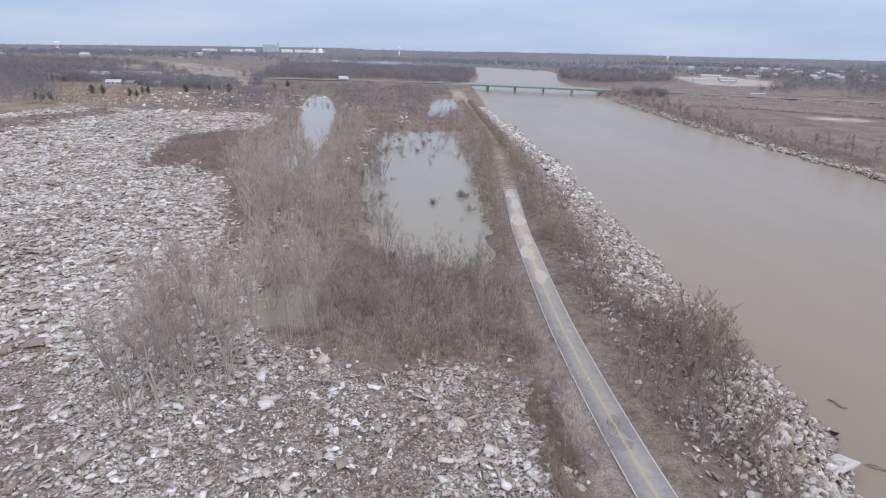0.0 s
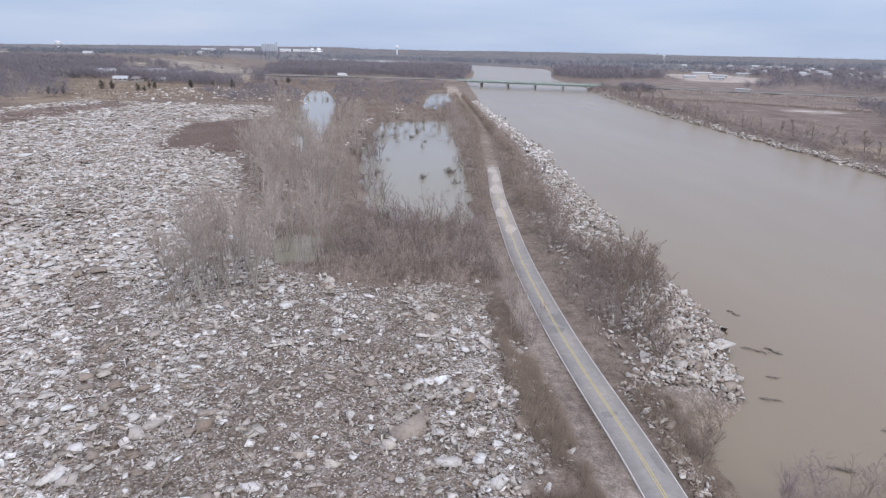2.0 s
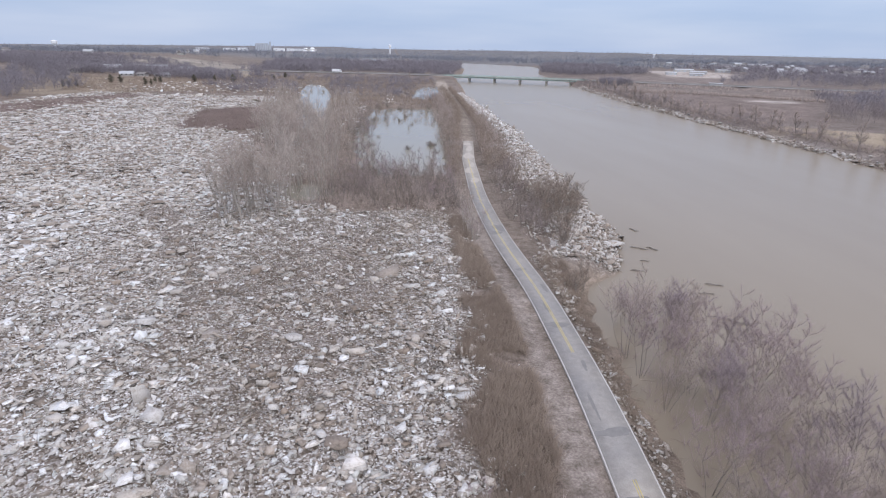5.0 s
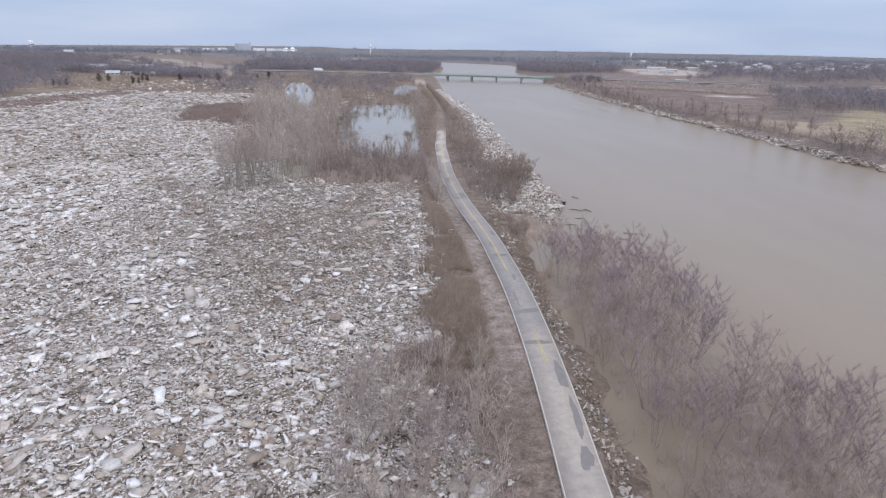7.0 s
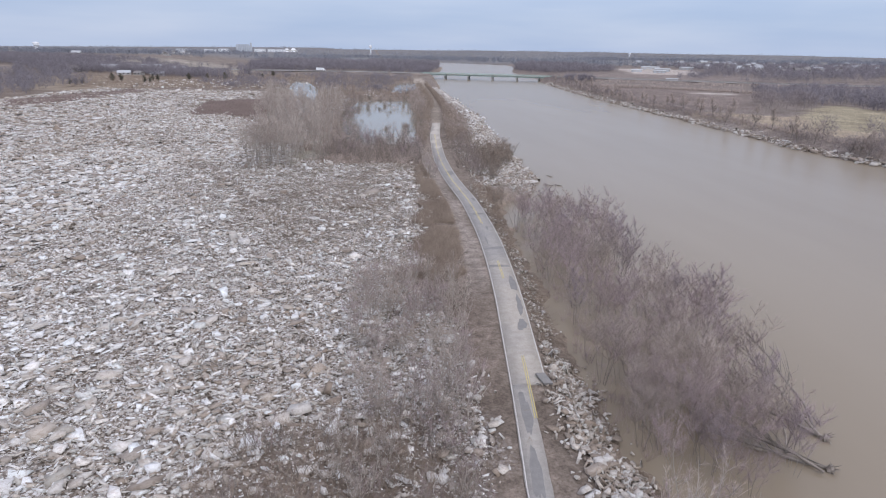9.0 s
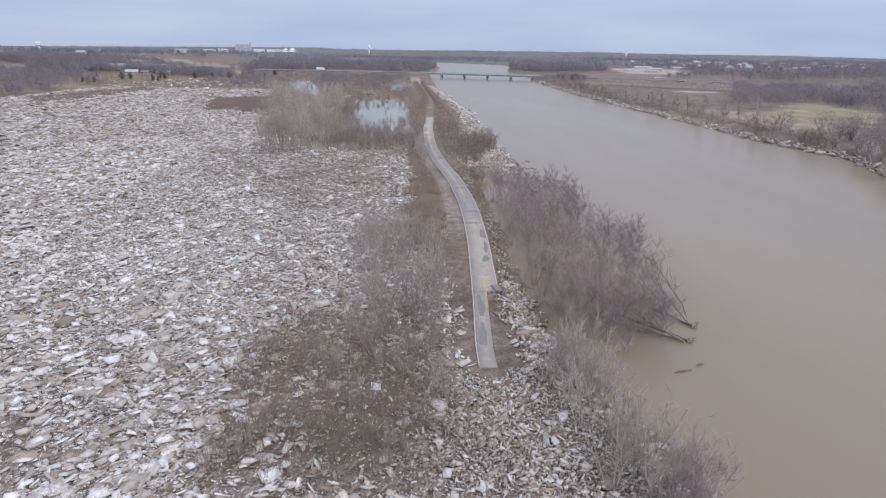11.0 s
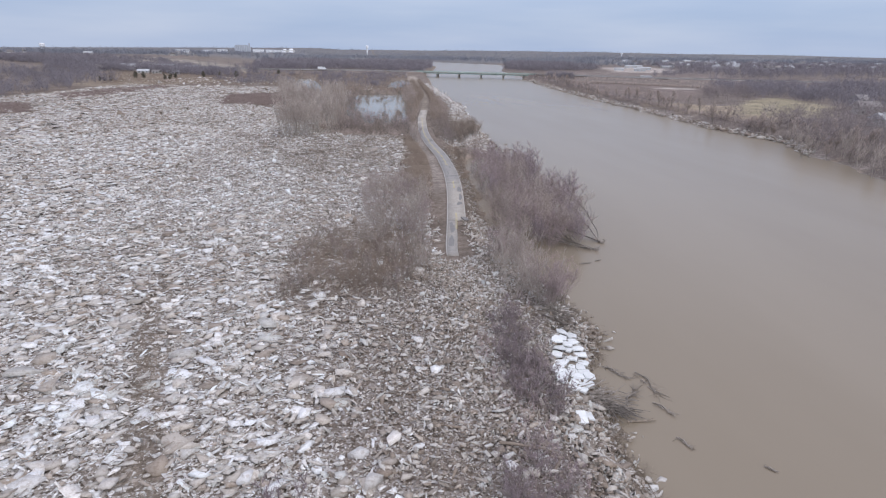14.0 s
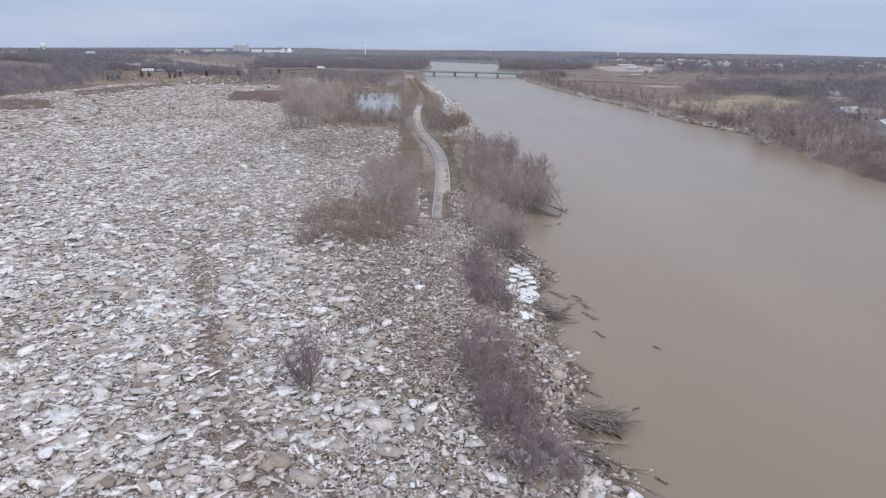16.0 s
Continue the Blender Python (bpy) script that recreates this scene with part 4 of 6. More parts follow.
# x, y, breadth and tone (white, grey, brown) of the slabs that stand out
BIG = ((6.7, 37.6, 3.2, 0), (16.0, 41.0, 1.8, 0), (14.0, 49.0, 1.6, 0), (-19.5, 8.5, 3.6, 2), (-28.6, 12.3, 3.7, 2), (6, -4.7, 2.3, 0), (-1.1, 2.6, 2.8, 0), (13.9, 5.1, 1.9, 0), (2.8, 28.1, 6, 2), (-6.7, -3.9, 1.7, 2), (10.7, 13.2, 2.1, 0), (-36.2, 6.5, 2.2, 0), (-30.7, -0.9, 2, 0), (-14.5, 5.7, 1.5, 0), (-6.9, -0.7, 2.6, 1),
       (-28.4, -21.3, 3.9, 1), (-18.8, -30.6, 3.1, 1), (-19.8, -20, 1.9, 0), (-8.8, -35.8, 2.3, 1), (-14.8, -29.6, 2.6, 1), (-21, -13.6, 2.4, 0), (-9.6, -12.8, 1.8, 0), (-34.8, -21.8, 2.9, 1), (-6.8, -28.5, 2.1, 0), (-19.7, -40.9, 2.5, 0), (-32.4, -56.4, 2.3, 0), (-23.6, -68.4, 3.2, 1),
       (-26.1, -58.1, 1.8, 1), (-12.6, -103.7, 4.2, 1), (-17.8, -107, 2.1, 0), (-1.8, -81.5, 2.6, 2), (-8.6, -93, 1.4, 0), (-18.8, -104.7, 2.6, 1), (-17, -97.3, 1.9, 0), (-33.6, -87.5, 2.7, 1), (-24.6, -96.5, 2, 1), (-25.5, -85, 1.9, 0), (15.3, -97.6, 1.1, 0), (6.5, -110.1, 2.8, 1),
       (-0.6, -98.4, 1.9, 2), (-25.1, -100.8, 2, 0), (-35.9, -110.3, 3.9, 1), (-17, -125.2, 2.3, 0), (-32.6, -115.4, 2.2, 1), (-24.3, -123.6, 2.4, 1), (-24.6, -129.4, 1.7, 0), (-21.8, -130.7, 1.8, 1), (-17.1, -130.6, 2.8, 2), (-17.8, -113.4, 2.8, 1), (7.7, -117.3, 2.3, 0), (12.5, -133.8, 1.7, 1),
       (2.5, -129.4, 2.1, 0), (6.1, -121.6, 1.8, 1), (-33.5, -122.1, 2.3, 0), (-27.1, -130.9, 2, 1), (6.2, -147.9, 2.1, 0), (-5.1, -156.4, 3.3, 1), (-10.2, -155.8, 2.3, 1), (-21.5, -155, 2.3, 2), (-8.2, -149.9, 2.4, 0), (-2.9, -146.9, 2.4, 1), (-1.7, -149.8, 1.6, 0), (-21.8, -139.2, 2, 0),
       (-16.6, -146.6, 1.2, 0), (-30.8, -139.3, 1.8, 1), (11.3, -144.5, 1.9, 2), (-5, -153.8, 1.3, 0), (4.1, -150.9, 1.7, 0), (-31.4, -146.8, 2.1, 1))
places = list(BIG)
while len(places) < 290:
    px, py = r2.uniform(-34, 16), r2.uniform(-165, 62)
    if icy_at(np.array([px]), np.array([py]))[0] > 0.3 and (px < float(trail_x(py)) - 3.2 or py < -84) and not (px > -3 and -132 < py < -76):
        places.append((px, py, min(2.0, 0.95 * math.exp(r2.normal(0, 0.3))), int(r2.choice([0, 1, 1, 2]))))
for k, (px, py, s, tone) in enumerate(places):
    ob = obj("ice_slab", proto[tone + 3 * (k % 4)], M_SLAB, ice_field)
    ob.matrix_basis = pose(px, py, float(ground_z(px, py)) + 0.22 + 0.05 * s, r2.normal(0, 11), r2.normal(0, 11), r2.uniform(0, 360)) @ Matrix.Diagonal((0.78 * s, 0.78 * s, max(1.2, 0.9 * s), 1))


def shore_ice(name, n, x_of, y0, y1, width, median, lift, label, extra, tilt=0.22, top=3.0):
    y = R.uniform(y0, y1, n)
    x = x_of(y) + R.normal(0, width, n)
    clear = (np.abs(x - trail_x(y)) > 2.7) | (y < -58) & (x > trail_x(y) + 0.7) | (y < -82)
    x, y = x[clear], y[clear]
    n = len(x)
    size = np.clip(median * np.exp(R.normal(0, 0.45, n)), 0.3, top)
    me = ice_mesh(name, R, x, y, size, R.uniform(0, lift, n), np.abs(R.normal(0, tilt, n)) + 0.02, np.full(n, extra), (0.1, 0.24))
    return tagged(obj(name, me, M_ICE), label, "ice", kind="stuff")


shore_ice("shore_ice", 15500, lambda y: brush_edge(y) + (near_bank(y) - brush_edge(y)) * R.uniform(-0.05, 0.97, len(y)), 35, 165, 0.5, 0.5, 0.5, "grounded ice blocks piled along the river bank", -0.24)
shore_ice("shore_ice", 3000, lambda y: near_bank(y) - 5.5, 150, 420, 3.2, 1.0, 0.5, "grounded ice blocks piled along the river bank", 0.0)
shore_ice("brush_ice", 900, lambda y: trail_x(y) + 5.5 + (brush_edge(y) - trail_x(y) - 5.5) * R.uniform(0, 1, len(y)) ** 0.6, 40, 112, 0.4, 0.5, 0.3, "stray ice blocks among the brush of the river bank", -0.2)
shore_ice("washout_ice", 2800, lambda y: 0.5 * (trail_x(y) + 1.6 + near_bank(y)), -86, -50, 1.7, 0.38, 0.35, "broken ice filling the washed-out half of the trail", -0.3)
shore_ice("trail_end_rubble", 7500, lambda y: 15.5 - 0.04 * (y + 80), -130, -80, 4.2, 0.31, 0.3, "muddy broken ice beyond the trail's torn end", -0.22)
shore_ice("bank_ice", 1300, lambda y: trail_x(y) + 4.0, -55, 36, 0.9, 0.34, 0.2, "broken ice along the trail's river side", -0.3)
shore_ice("shore_ice", 3200, lambda y: near_bank(y) - 2.8, -165, -88, 1.7, 0.5, 0.5, "grounded ice blocks piled along the river bank", -0.24, 0.3)
shore_ice("far_shore_ice", 3000, lambda y: far_bank(y) + 2.2, 30, 560, 1.5, 1.25, 0.9, "ledge of broken ice along the far bank", -0.36, 0.3, 3.8)
shore_ice("plain_ice", 420, lambda y: -130 + 60 * np.sin(y), 395, 520, 26, 2.6, 0.3, "scattered stranded ice on the far plain", 0.1)
shore_ice("islet_ice", 90, lambda y: np.where(y < 240, -12.5, np.where(y < 320, -13, 4)), 205, 395, 2.2, 1.2, 0.4, "scattered stranded ice between the flooded ponds", 0.1)

# larger single blocks on the banks
bank_blocks = tagged(new("bank_ice_blocks"), "large dirty beige ice blocks stranded along the bank", "ice")
block = []
for k in range(6):
    v, f = slabs(r2, np.zeros(1), np.zeros(1), np.zeros(1), np.ones(1), np.array([r2.uniform(1.1, 1.5)]), np.array([0.17]), np.array([0.02]), 4 + k % 3)
    me = mesh_arrays("ice_block", v, f, [("clean", np.full(len(v), (-0.1, -0.25, -0.35)[k % 3]))])
    me.materials.append(M_SLAB)
    block.append(me)
for k in range(190):
    py = r2.uniform(-164, -90) if k < 70 else r2.uniform(36, 125)
    px = float(near_bank(py)) - (r2.uniform(1.0, 5.0) if k < 70 else (float(near_bank(py)) - float(brush_edge(py))) * r2.uniform(0.04, 1.0))
    s = min(2.6, 0.85 * math.exp(r2.normal(0, 0.45)))
    if 187 <= k:
        px, py, s = ((47.8, 48.1, 3.4), (42.9, 38.6, 2.4), (40.8, 63.5, 2.0))[k - 187]
    ob = obj("ice_block", block[k % 6], M_SLAB, bank_blocks)
    ob.matrix_basis = pose(px, py, max(float(ground_z(px, py)), RIVER_Z) + 0.3 + 0.1 * s, r2.normal(0, 16), r2.normal(0, 16), r2.uniform(0, 360)) @ Matrix.Diagonal((s, s, r2.uniform(0.9, 2.2), 1))

# fresh white broken sheet on the bank
white_ice = tagged(new("white_ice_pile"), "pile of clean white ice sheets on the bank", "ice")
SHEET = [(24.5, -109.4), (26.3, -109.0), (26.4, -113), (26.0, -118.2), (23.2, -121.2), (21.2, -120.6), (21.4, -118.6), (22.7, -115.6), (23.4, -112)]
seeds = []
while len(seeds) < 36:
    q = (r2.uniform(20, 28), r2.uniform(-123, -107))
    if inside(np.array([q[0]]), np.array([q[1]]), SHEET)[0] > 0.1 and all(math.hypot(q[0] - a, q[1] - b) > 0.75 for a, b in seeds):
        seeds.append(q)


def crack_cell(c):
    """The plate round one seed: what lies nearer to it than to the others."""
    turn = r2.uniform(0, 6.28)
    cell = [(c[0] + q * math.cos(turn + 1.047 * k), c[1] + q * math.sin(turn + 1.047 * k)) for k, q in enumerate(r2.uniform(0.8, 1.15, 6))]
    for o in seeds:
        if o == c:
            continue
        mx, my, dx, dy = (c[0] + o[0]) / 2, (c[1] + o[1]) / 2, o[0] - c[0], o[1] - c[1]
        side = [(u - mx) * dx + (w - my) * dy for u, w in cell]
        kept = []
        for k, (u, w) in enumerate(cell):
            u2, w2 = cell[(k + 1) % len(cell)]
            a, b = side[k], side[(k + 1) % len(cell)]
            if a <= 0:
                kept.append((u, w))
            if (a < 0) != (b < 0):
                t = a / (a - b)
                kept.append((u + (u2 - u) * t, w + (w2 - w) * t))
        cell = kept
    return cell


def sheet_piece(corners, z, tilt_x, tilt_y):
    """One plate of the cracked sheet, a little smaller than its cell."""
    mx, my = sum(c[0] for c in corners) / len(corners), sum(c[1] for c in corners) / len(corners)
    bm = bmesh.new()
    ring = [((ax - mx) * q, (ay - my) * q) for (ax, ay), q in zip(corners, r2.uniform(0.88, 0.98, len(corners)))]
    top = [bm.verts.new((u, w, 0.07)) for u, w in ring]
    low = [bm.verts.new((u * 1.02, w * 1.02, -0.11)) for u, w in ring]
    bm.faces.new(top)
    for k in range(len(ring)):
        bm.faces.new((top[k], low[k], low[(k + 1) % len(ring)], top[(k + 1) % len(ring)]))
    ob = part("ice_sheet", bm, M_CLEAN, white_ice)
    ob.matrix_basis = pose(mx, my, z, tilt_x, tilt_y)


for c in seeds:
    sheet_piece(crack_cell(c), max(float(ground_z(*c)), -2.6) + 0.85 + r2.uniform(-0.12, 0.12), r2.normal(0, 4), r2.normal(6, 4))
for cx_, cy_ in ((21.6, -126.2), (22.6, -125.4)):
    sheet_piece([(cx_ - 0.6, cy_ - 0.9), (cx_ + 0.55, cy_ - 0.8), (cx_ + 0.6, cy_ + 0.9), (cx_ - 0.5, cy_ + 0.8)], float(ground_z(cx_, cy_)) + 0.6, r2.normal(0, 6), r2.normal(4, 6))


# ---- bare trees and brush ----
def unit(v):
    return v / np.maximum(np.linalg.norm(v, axis=-1, keepdims=True), 1e-9)


def tree_parts(r, height, stems, lean, branches, twigs, droop=0.0, low=0.25, stout=1.0, reach=1.0):
    """A bare tree with one or more stems: arrays of wood (stems and limbs) and of twigs."""
    wood, fine = [], []
    for _ in range(stems):
        a = r.uniform(0, 2 * np.pi)
        tilt = lean * r.uniform(0.4, 1.0) if stems > 1 else lean * r.uniform(0, 0.5)
        h = height * r.uniform(0.72, 1.0)
        base = np.array([math.cos(a), math.sin(a), 0]) * (0.25 if stems > 1 else 0) + np.array([0, 0, -0.4])
        pts, d = [base], unit(np.array([math.cos(a) * tilt, math.sin(a) * tilt, 1.0]))
        for k in range(5):
            d = unit(d + r.normal(0, 0.09, 3) + np.array([0, 0, 0.06]))
            pts.append(pts[-1] + d * h / 5)
        r0 = min(stout, 1.5) * height * (0.0068 if stems > 1 else 0.011) * r.uniform(0.8, 1.2)
        for k in range(5):
            wood.append((pts[k], pts[k + 1], r0 * (1 - 0.17 * k), r0 * (1 - 0.17 * (k + 1)) + 0.004))
        for _ in range(branches):
            t = r.uniform(low, 0.97)
            i, q = int(t * 5), t * 5 - int(t * 5)
            p = pts[i] * (1 - q) + pts[i + 1] * q
            b = r.uniform(0, 2 * np.pi)
            up = r.uniform(0.7, 1.6)
            bd = unit(np.array([math.cos(b), math.sin(b), up]))
            bl = reach * height * r.uniform(0.12, 0.26) * (1.15 - 0.75 * t)
            br = r0 * (1 - 0.75 * t) * 0.45 + 0.006
            m = p + bd * bl * 0.55
            bd2 = unit(bd + np.array([0, 0, 0.35 - droop]) + r.normal(0, 0.15, 3))
            e = m + bd2 * bl * 0.55
            wood.append((p, m, br, br * 0.7))
            wood.append((m, e, br * 0.7, 0.005))
            for _ in range(twigs):
                s = r.uniform(0.15, 1.0)
                o = p + (m - p) * min(1, s / 0.5) if s < 0.5 else m + (e - m) * (s - 0.5) / 0.5
                td = unit(bd2 + r.normal(0, 0.55, 3) + np.array([0, 0, 0.25 - droop]))
                fine.append((o, o + td * bl * r.uniform(0.3, 0.75), stout * (0.008 + 0.0006 * height * r.uniform(0.6, 1.2))))
    return wood, fine


def tree_meshes(name, r, *a, **k):
    wood, fine = tree_parts(r, *a, **k)
    v, f = spikes(np.array([w[0] for w in wood]), np.array([w[1] for w in wood]), np.array([w[2] for w in wood]), np.array([w[3] for w in wood]))
    v2, f2 = spikes(np.array([w[0] for w in fine]), np.array([w[1] for w in fine]), np.array([w[2] for w in fine]))
    return (v, f), (v2, f2)


def thing_tree(name, arrays, bark, twig, label, category, names=("trunk", "crown")):
    root = tagged(new(name), label, category)
    for nm, (v, f), mat in zip(names, arrays, (bark, twig)):
        obj(nm, mesh_arrays(nm, v, [f]), mat, root)
    return root


def spots(r, poly, n, gap, ok=None):
    """n places in a polygon of the plan, at least gap apart where there is room."""
    xs, ys = [p[0] for p in poly], [p[1] for p in poly]
    out, tries = [], 0
    while len(out) < n and tries < n * 60:
        tries += 1
        x, y = r.uniform(min(xs), max(xs)), r.uniform(min(ys), max(ys))
        if inside(np.array([x]), np.array([y]), poly)[0] < 0 or (ok and not ok(x, y)):
            continue
        g = gap * (1 if tries < n * 30 else 0.5)
        if all((x - a) ** 2 + (y - b) ** 2 > g * g for a, b in out):
            out.append((x, y))
    return out


def plant(protos, places, r, lo, hi, group, water=None):
    """Things copied to places, scaled between lo and hi; the prototypes themselves take the first places."""
    for k, (x, y) in enumerate(places):
        s = r.uniform(lo, hi)
        m = pose(x, y, float(ground_z(x, y)), r.normal(0, 2.5), r.normal(0, 2.5), r.uniform(0, 360)) @ Matrix.Scale(s, 4)
        src = protos[k % len(protos)]
        if k < len(protos) and not src.get("placed"):
            src.matrix_basis = m
            src["placed"] = 1
            tagged(src, group=group)
        else:
            c = copy_thing(src, Matrix.Identity(4))
            c.matrix_basis = m
            tagged(c, group=group)


rt = np.random.RandomState(5)
TALL = [tree_meshes("t", rt, 17.0, 3, 0.26, 13, 15, low=0.38, stout=1.15, reach=1.0) for _ in range(4)]
SLIM = [tree_meshes("t", rt, 11.0, 4, 0.36, 13, 15, low=0.3, stout=0.85, reach=0.95) for _ in range(4)]
WILLOW = [tree_meshes("t", rt, 11.0, 5, 0.34, 13, 44, low=0.42, stout=0.42, reach=1.25) for _ in range(5)]
BUSH = [tree_meshes("t", rt, 4.0, 7, 0.6, 6, 9, low=0.2, stout=1.1) for _ in range(4)]

THICKET = [(-17, 72), (-12, 77), (-11, 112), (-20, 150), (-30, 200), (-51, 198), (-47, 172), (-39, 140), (-32, 122), (-24, 100), (-20, 82)]
tall = [thing_tree("bare_tree", a, M_PALE, M_TWIG_PALE if k % 2 else M_TWIG, "tall bare multi-stemmed tree with grey-brown twigs on flooded ground", "tree") for k, a in enumerate(TALL)]
plant(tall, spots(rt, THICKET, 70, 2.3), rt, 0.75, 1.25, "trees of the flooded thicket")

SWAMP = [(33, 8), (40, 12), (51, 2), (51, -36), (43, -66), (31, -74), (27, -62), (30, -40), (32, -10)]
willow = [thing_tree("willow_tree", a, M_BARK, (M_TWIG_RED, M_TWIG, M_TWIG_RED, M_TWIG, M_TWIG_PLUM)[k], "bare brown willow standing in brown flood water", "tree") for k, a in enumerate(WILLOW)]
slim = [thing_tree("willow_sapling", a, M_BARK, (M_TWIG_RED, M_TWIG, M_TWIG_PLUM, M_TWIG)[k % 4], "slim bare sapling at the flooded pond's edge", "tree") for k, a in enumerate(SLIM)]
plant(willow, spots(rt, SWAMP, 74, 2.8, lambda x, y: x > trail_x(y) + 5.5), rt, 0.8, 1.3, "willows in the flood water")

plant(willow, spots(rt, [(36, 9), (47, 11), (53, 20), (46, 24), (38, 20)], 11, 2.5), rt, 0.5, 0.85, "willows in the flood water")
plant(willow, spots(rt, [(26, -60), (34, -50), (45, -58), (43, -71), (31, -76), (25, -72)], 20, 2.2, lambda x, y: x > trail_x(y) + 6.5), rt, 0.65, 1.0, "willows in the flood water")
plant(willow, [(25.2, -103.4), (26.3, -102.6), (25.6, -104.6)], rt, 0.75, 0.95, "willows on the icy bank")
BAND = [(-14, 77), (-9, 70), (-4, 73), (3, 66), (9, 69), (14, 66), (20, 72), (21.5, 97), (17, 104), (12, 99), (6, 106), (1, 102), (-4, 111), (-9, 104), (-13, 99)]
bush = [thing_tree("bare_shrub", a, M_BARK, (M_TWIG, M_BRUSH, M_TWIG_RED, M_TWIG)[k], "bare brown shrub with many thin upright stems", "shrub", ("stem", "crown")) for k, a in enumerate(BUSH)]
plant(bush, spots(rt, BAND, 105, 1.7), rt, 0.7, 1.9, "shrubs at the pond's edge")
plant(slim, spots(rt, BAND, 38, 2.4), rt, 0.5, 1.0, "saplings at the pond's edge")
PATCH = [(-12, -94), (3, -96), (10, -86), (11, -70), (6, -62), (-6, -64), (-13, -72)]
plant(bush, spots(rt, PATCH, 74, 1.3), rt, 0.7, 1.25, "shrub patch on the ice field")

plant(tall, spots(rt, [(-31, 56), (-19, 62), (-17, 74), (-22, 84), (-32, 82), (-34, 68)], 28, 1.9), rt, 0.75, 1.15, "trees of the flooded thicket")
PALE = [tree_meshes("t", rt, 7.0, 5, 0.36, 9, 13, low=0.2, stout=1.15, reach=1.1) for _ in range(3)]
pale = [thing_tree("grey_sapling", a, M_PALE, (M_TWIG_PALE, M_TWIG_RED, M_TWIG)[k], "pale grey bare sapling beside the trail", "tree") for k, a in enumerate(PALE)]
ROADSIDE = [(14, -64), (3, -66), (0, -46), (1, -29), (8, -25), (16, -27), (16, -46)]
plant(pale, spots(rt, ROADSIDE, 60, 1.8, lambda x, y: x < trail_x(y) - 6.6), rt, 0.7, 1.15, "saplings beside the trail")
plant(pale, [(19.5, 52), (18.5, 56), (20, 60), (17.8, 49), (19.2, 46), (20.4, 66), (19.6, 71), (24.5, -98), (25.6, -101), (23.6, -96), (25, -104)], rt, 0.8, 1.2, "saplings beside the trail")

plant(pale, spots(rt, [(21, -80), (27, -77), (28, -100), (25, -107), (21, -101)], 24, 1.4), rt, 0.9, 1.5, "saplings at the washed-out bank")
VERGE = [(22, 105), (25.5, 108), (29, 140), (33, 190), (38, 260), (44, 420), (38, 420), (30, 300), (26, 190), (23, 150)]
verge_far = spots(rt, VERGE, 50, 2.0, lambda x, y: x < trail_x(y) - 3.2)
LEVEE = [(29, 40), (38, 34), (45, 42), (46, 80), (53, 130), (56, 220), (60, 420), (52, 420), (44, 260), (38, 180), (33, 120), (29, 90)]
plant(bush, spots(rt, [(31, 42), (39, 52), (41, 80), (46, 112), (38, 114), (31, 84)], 46, 1.5, lambda x, y: trail_x(y) + 4.6 < x < brush_edge(y)), rt, 0.7, 1.6, "shrubs on the river bank")
levee = spots(rt, LEVEE, 100, 2.4, lambda x, y: trail_x(y) + 4.4 < x < brush_edge(y))
plant(bush, [p for p in levee if p[1] < 120], rt, 1.0, 1.9, "shrubs on the river bank")
SPREAD = [tree_meshes("t", rt, 7.5, 5, 0.6, 12, 16, low=0.2, stout=1.25, reach=1.2) for _ in range(3)]
dark = [thing_tree("bank_tree", a, M_BARK, M_BRUSH, "dark bare tree on the icy river bank", "tree") for a in SPREAD]
plant(dark, [(43, 67), (45, 71), (44, 76), (41, 79), (42, 72), (40.5, 75), (44, 63), (46, 66), (45, 78), (47, 74), (43, 70), (41.5, 62), (38, 62), (37, 70), (36, 56), (40, 66), (36.5, 46), (39.5, 56), (37, 84), (36, 92), (37.5, 100), (33, 24), (35, 27), (45, 150), (35, 40), (38, 50)], rt, 0.75, 1.2, "trees on the river bank")
SOUTH = [(14, -108), (19, -110), (18.5, -130), (17.5, -150), (17, -168), (10, -168), (11, -150), (13, -135)]
PLUM = [tree_meshes("t", rt, 4.2, 10, 0.55, 7, 16, low=0.15, stout=0.95, reach=1.1) for _ in range(3)]
plum = [thing_tree("plum_shrub", a, M_BARK, M_TWIG_PLUM, "bare purplish shrub at the icy river bank", "shrub", ("stem", "crown")) for a in PLUM]
plant(plum, spots(rt, [(15, -106), (20, -106), (20, -128), (15.5, -126)], 24, 1.2) + spots(rt, [(11.5, -136), (15, -134), (17.2, -146), (17.8, -158), (12.5, -164), (10.5, -152)], 38, 1.2), rt, 0.7, 1.3, "purplish shrubs on the bank")
lone = [thing_tree("plum_shrub", tree_meshes("t", rt, 4.8, 14, 0.6, 9, 24, low=0.12, stout=1.1, reach=1.2), M_BARK, M_TWIG_PLUM, "lone bare purplish shrub rising from the ice", "shrub", ("stem", "crown"))]
plant(lone, [(-6.5, -141.6)], rt, 1.55, 1.6, "lone shrub on the ice")
FARTREE = [tree_meshes("t", rt, 10.0, 1, 0.2, 34, 24, low=0.22, stout=1.6, reach=1.45) for _ in range(3)]
far_single = [thing_tree("bank_tree", a, M_BARK, M_TWIG, "bare tree on the far river bank", "tree") for a in FARTREE]
yy = [108 + 9.5 * k + rt.uniform(-3, 3) for k in range(46)]
plant(far_single, [(float(far_bank(y)) + rt.uniform(6, 16), y) for y in yy], rt, 0.7, 1.25, "trees on the far bank")
PALEFAR = [tree_meshes("t", rt, 13.0, 3, 0.22, 16, 26, low=0.3, stout=0.95, reach=1.1) for _ in range(2)]
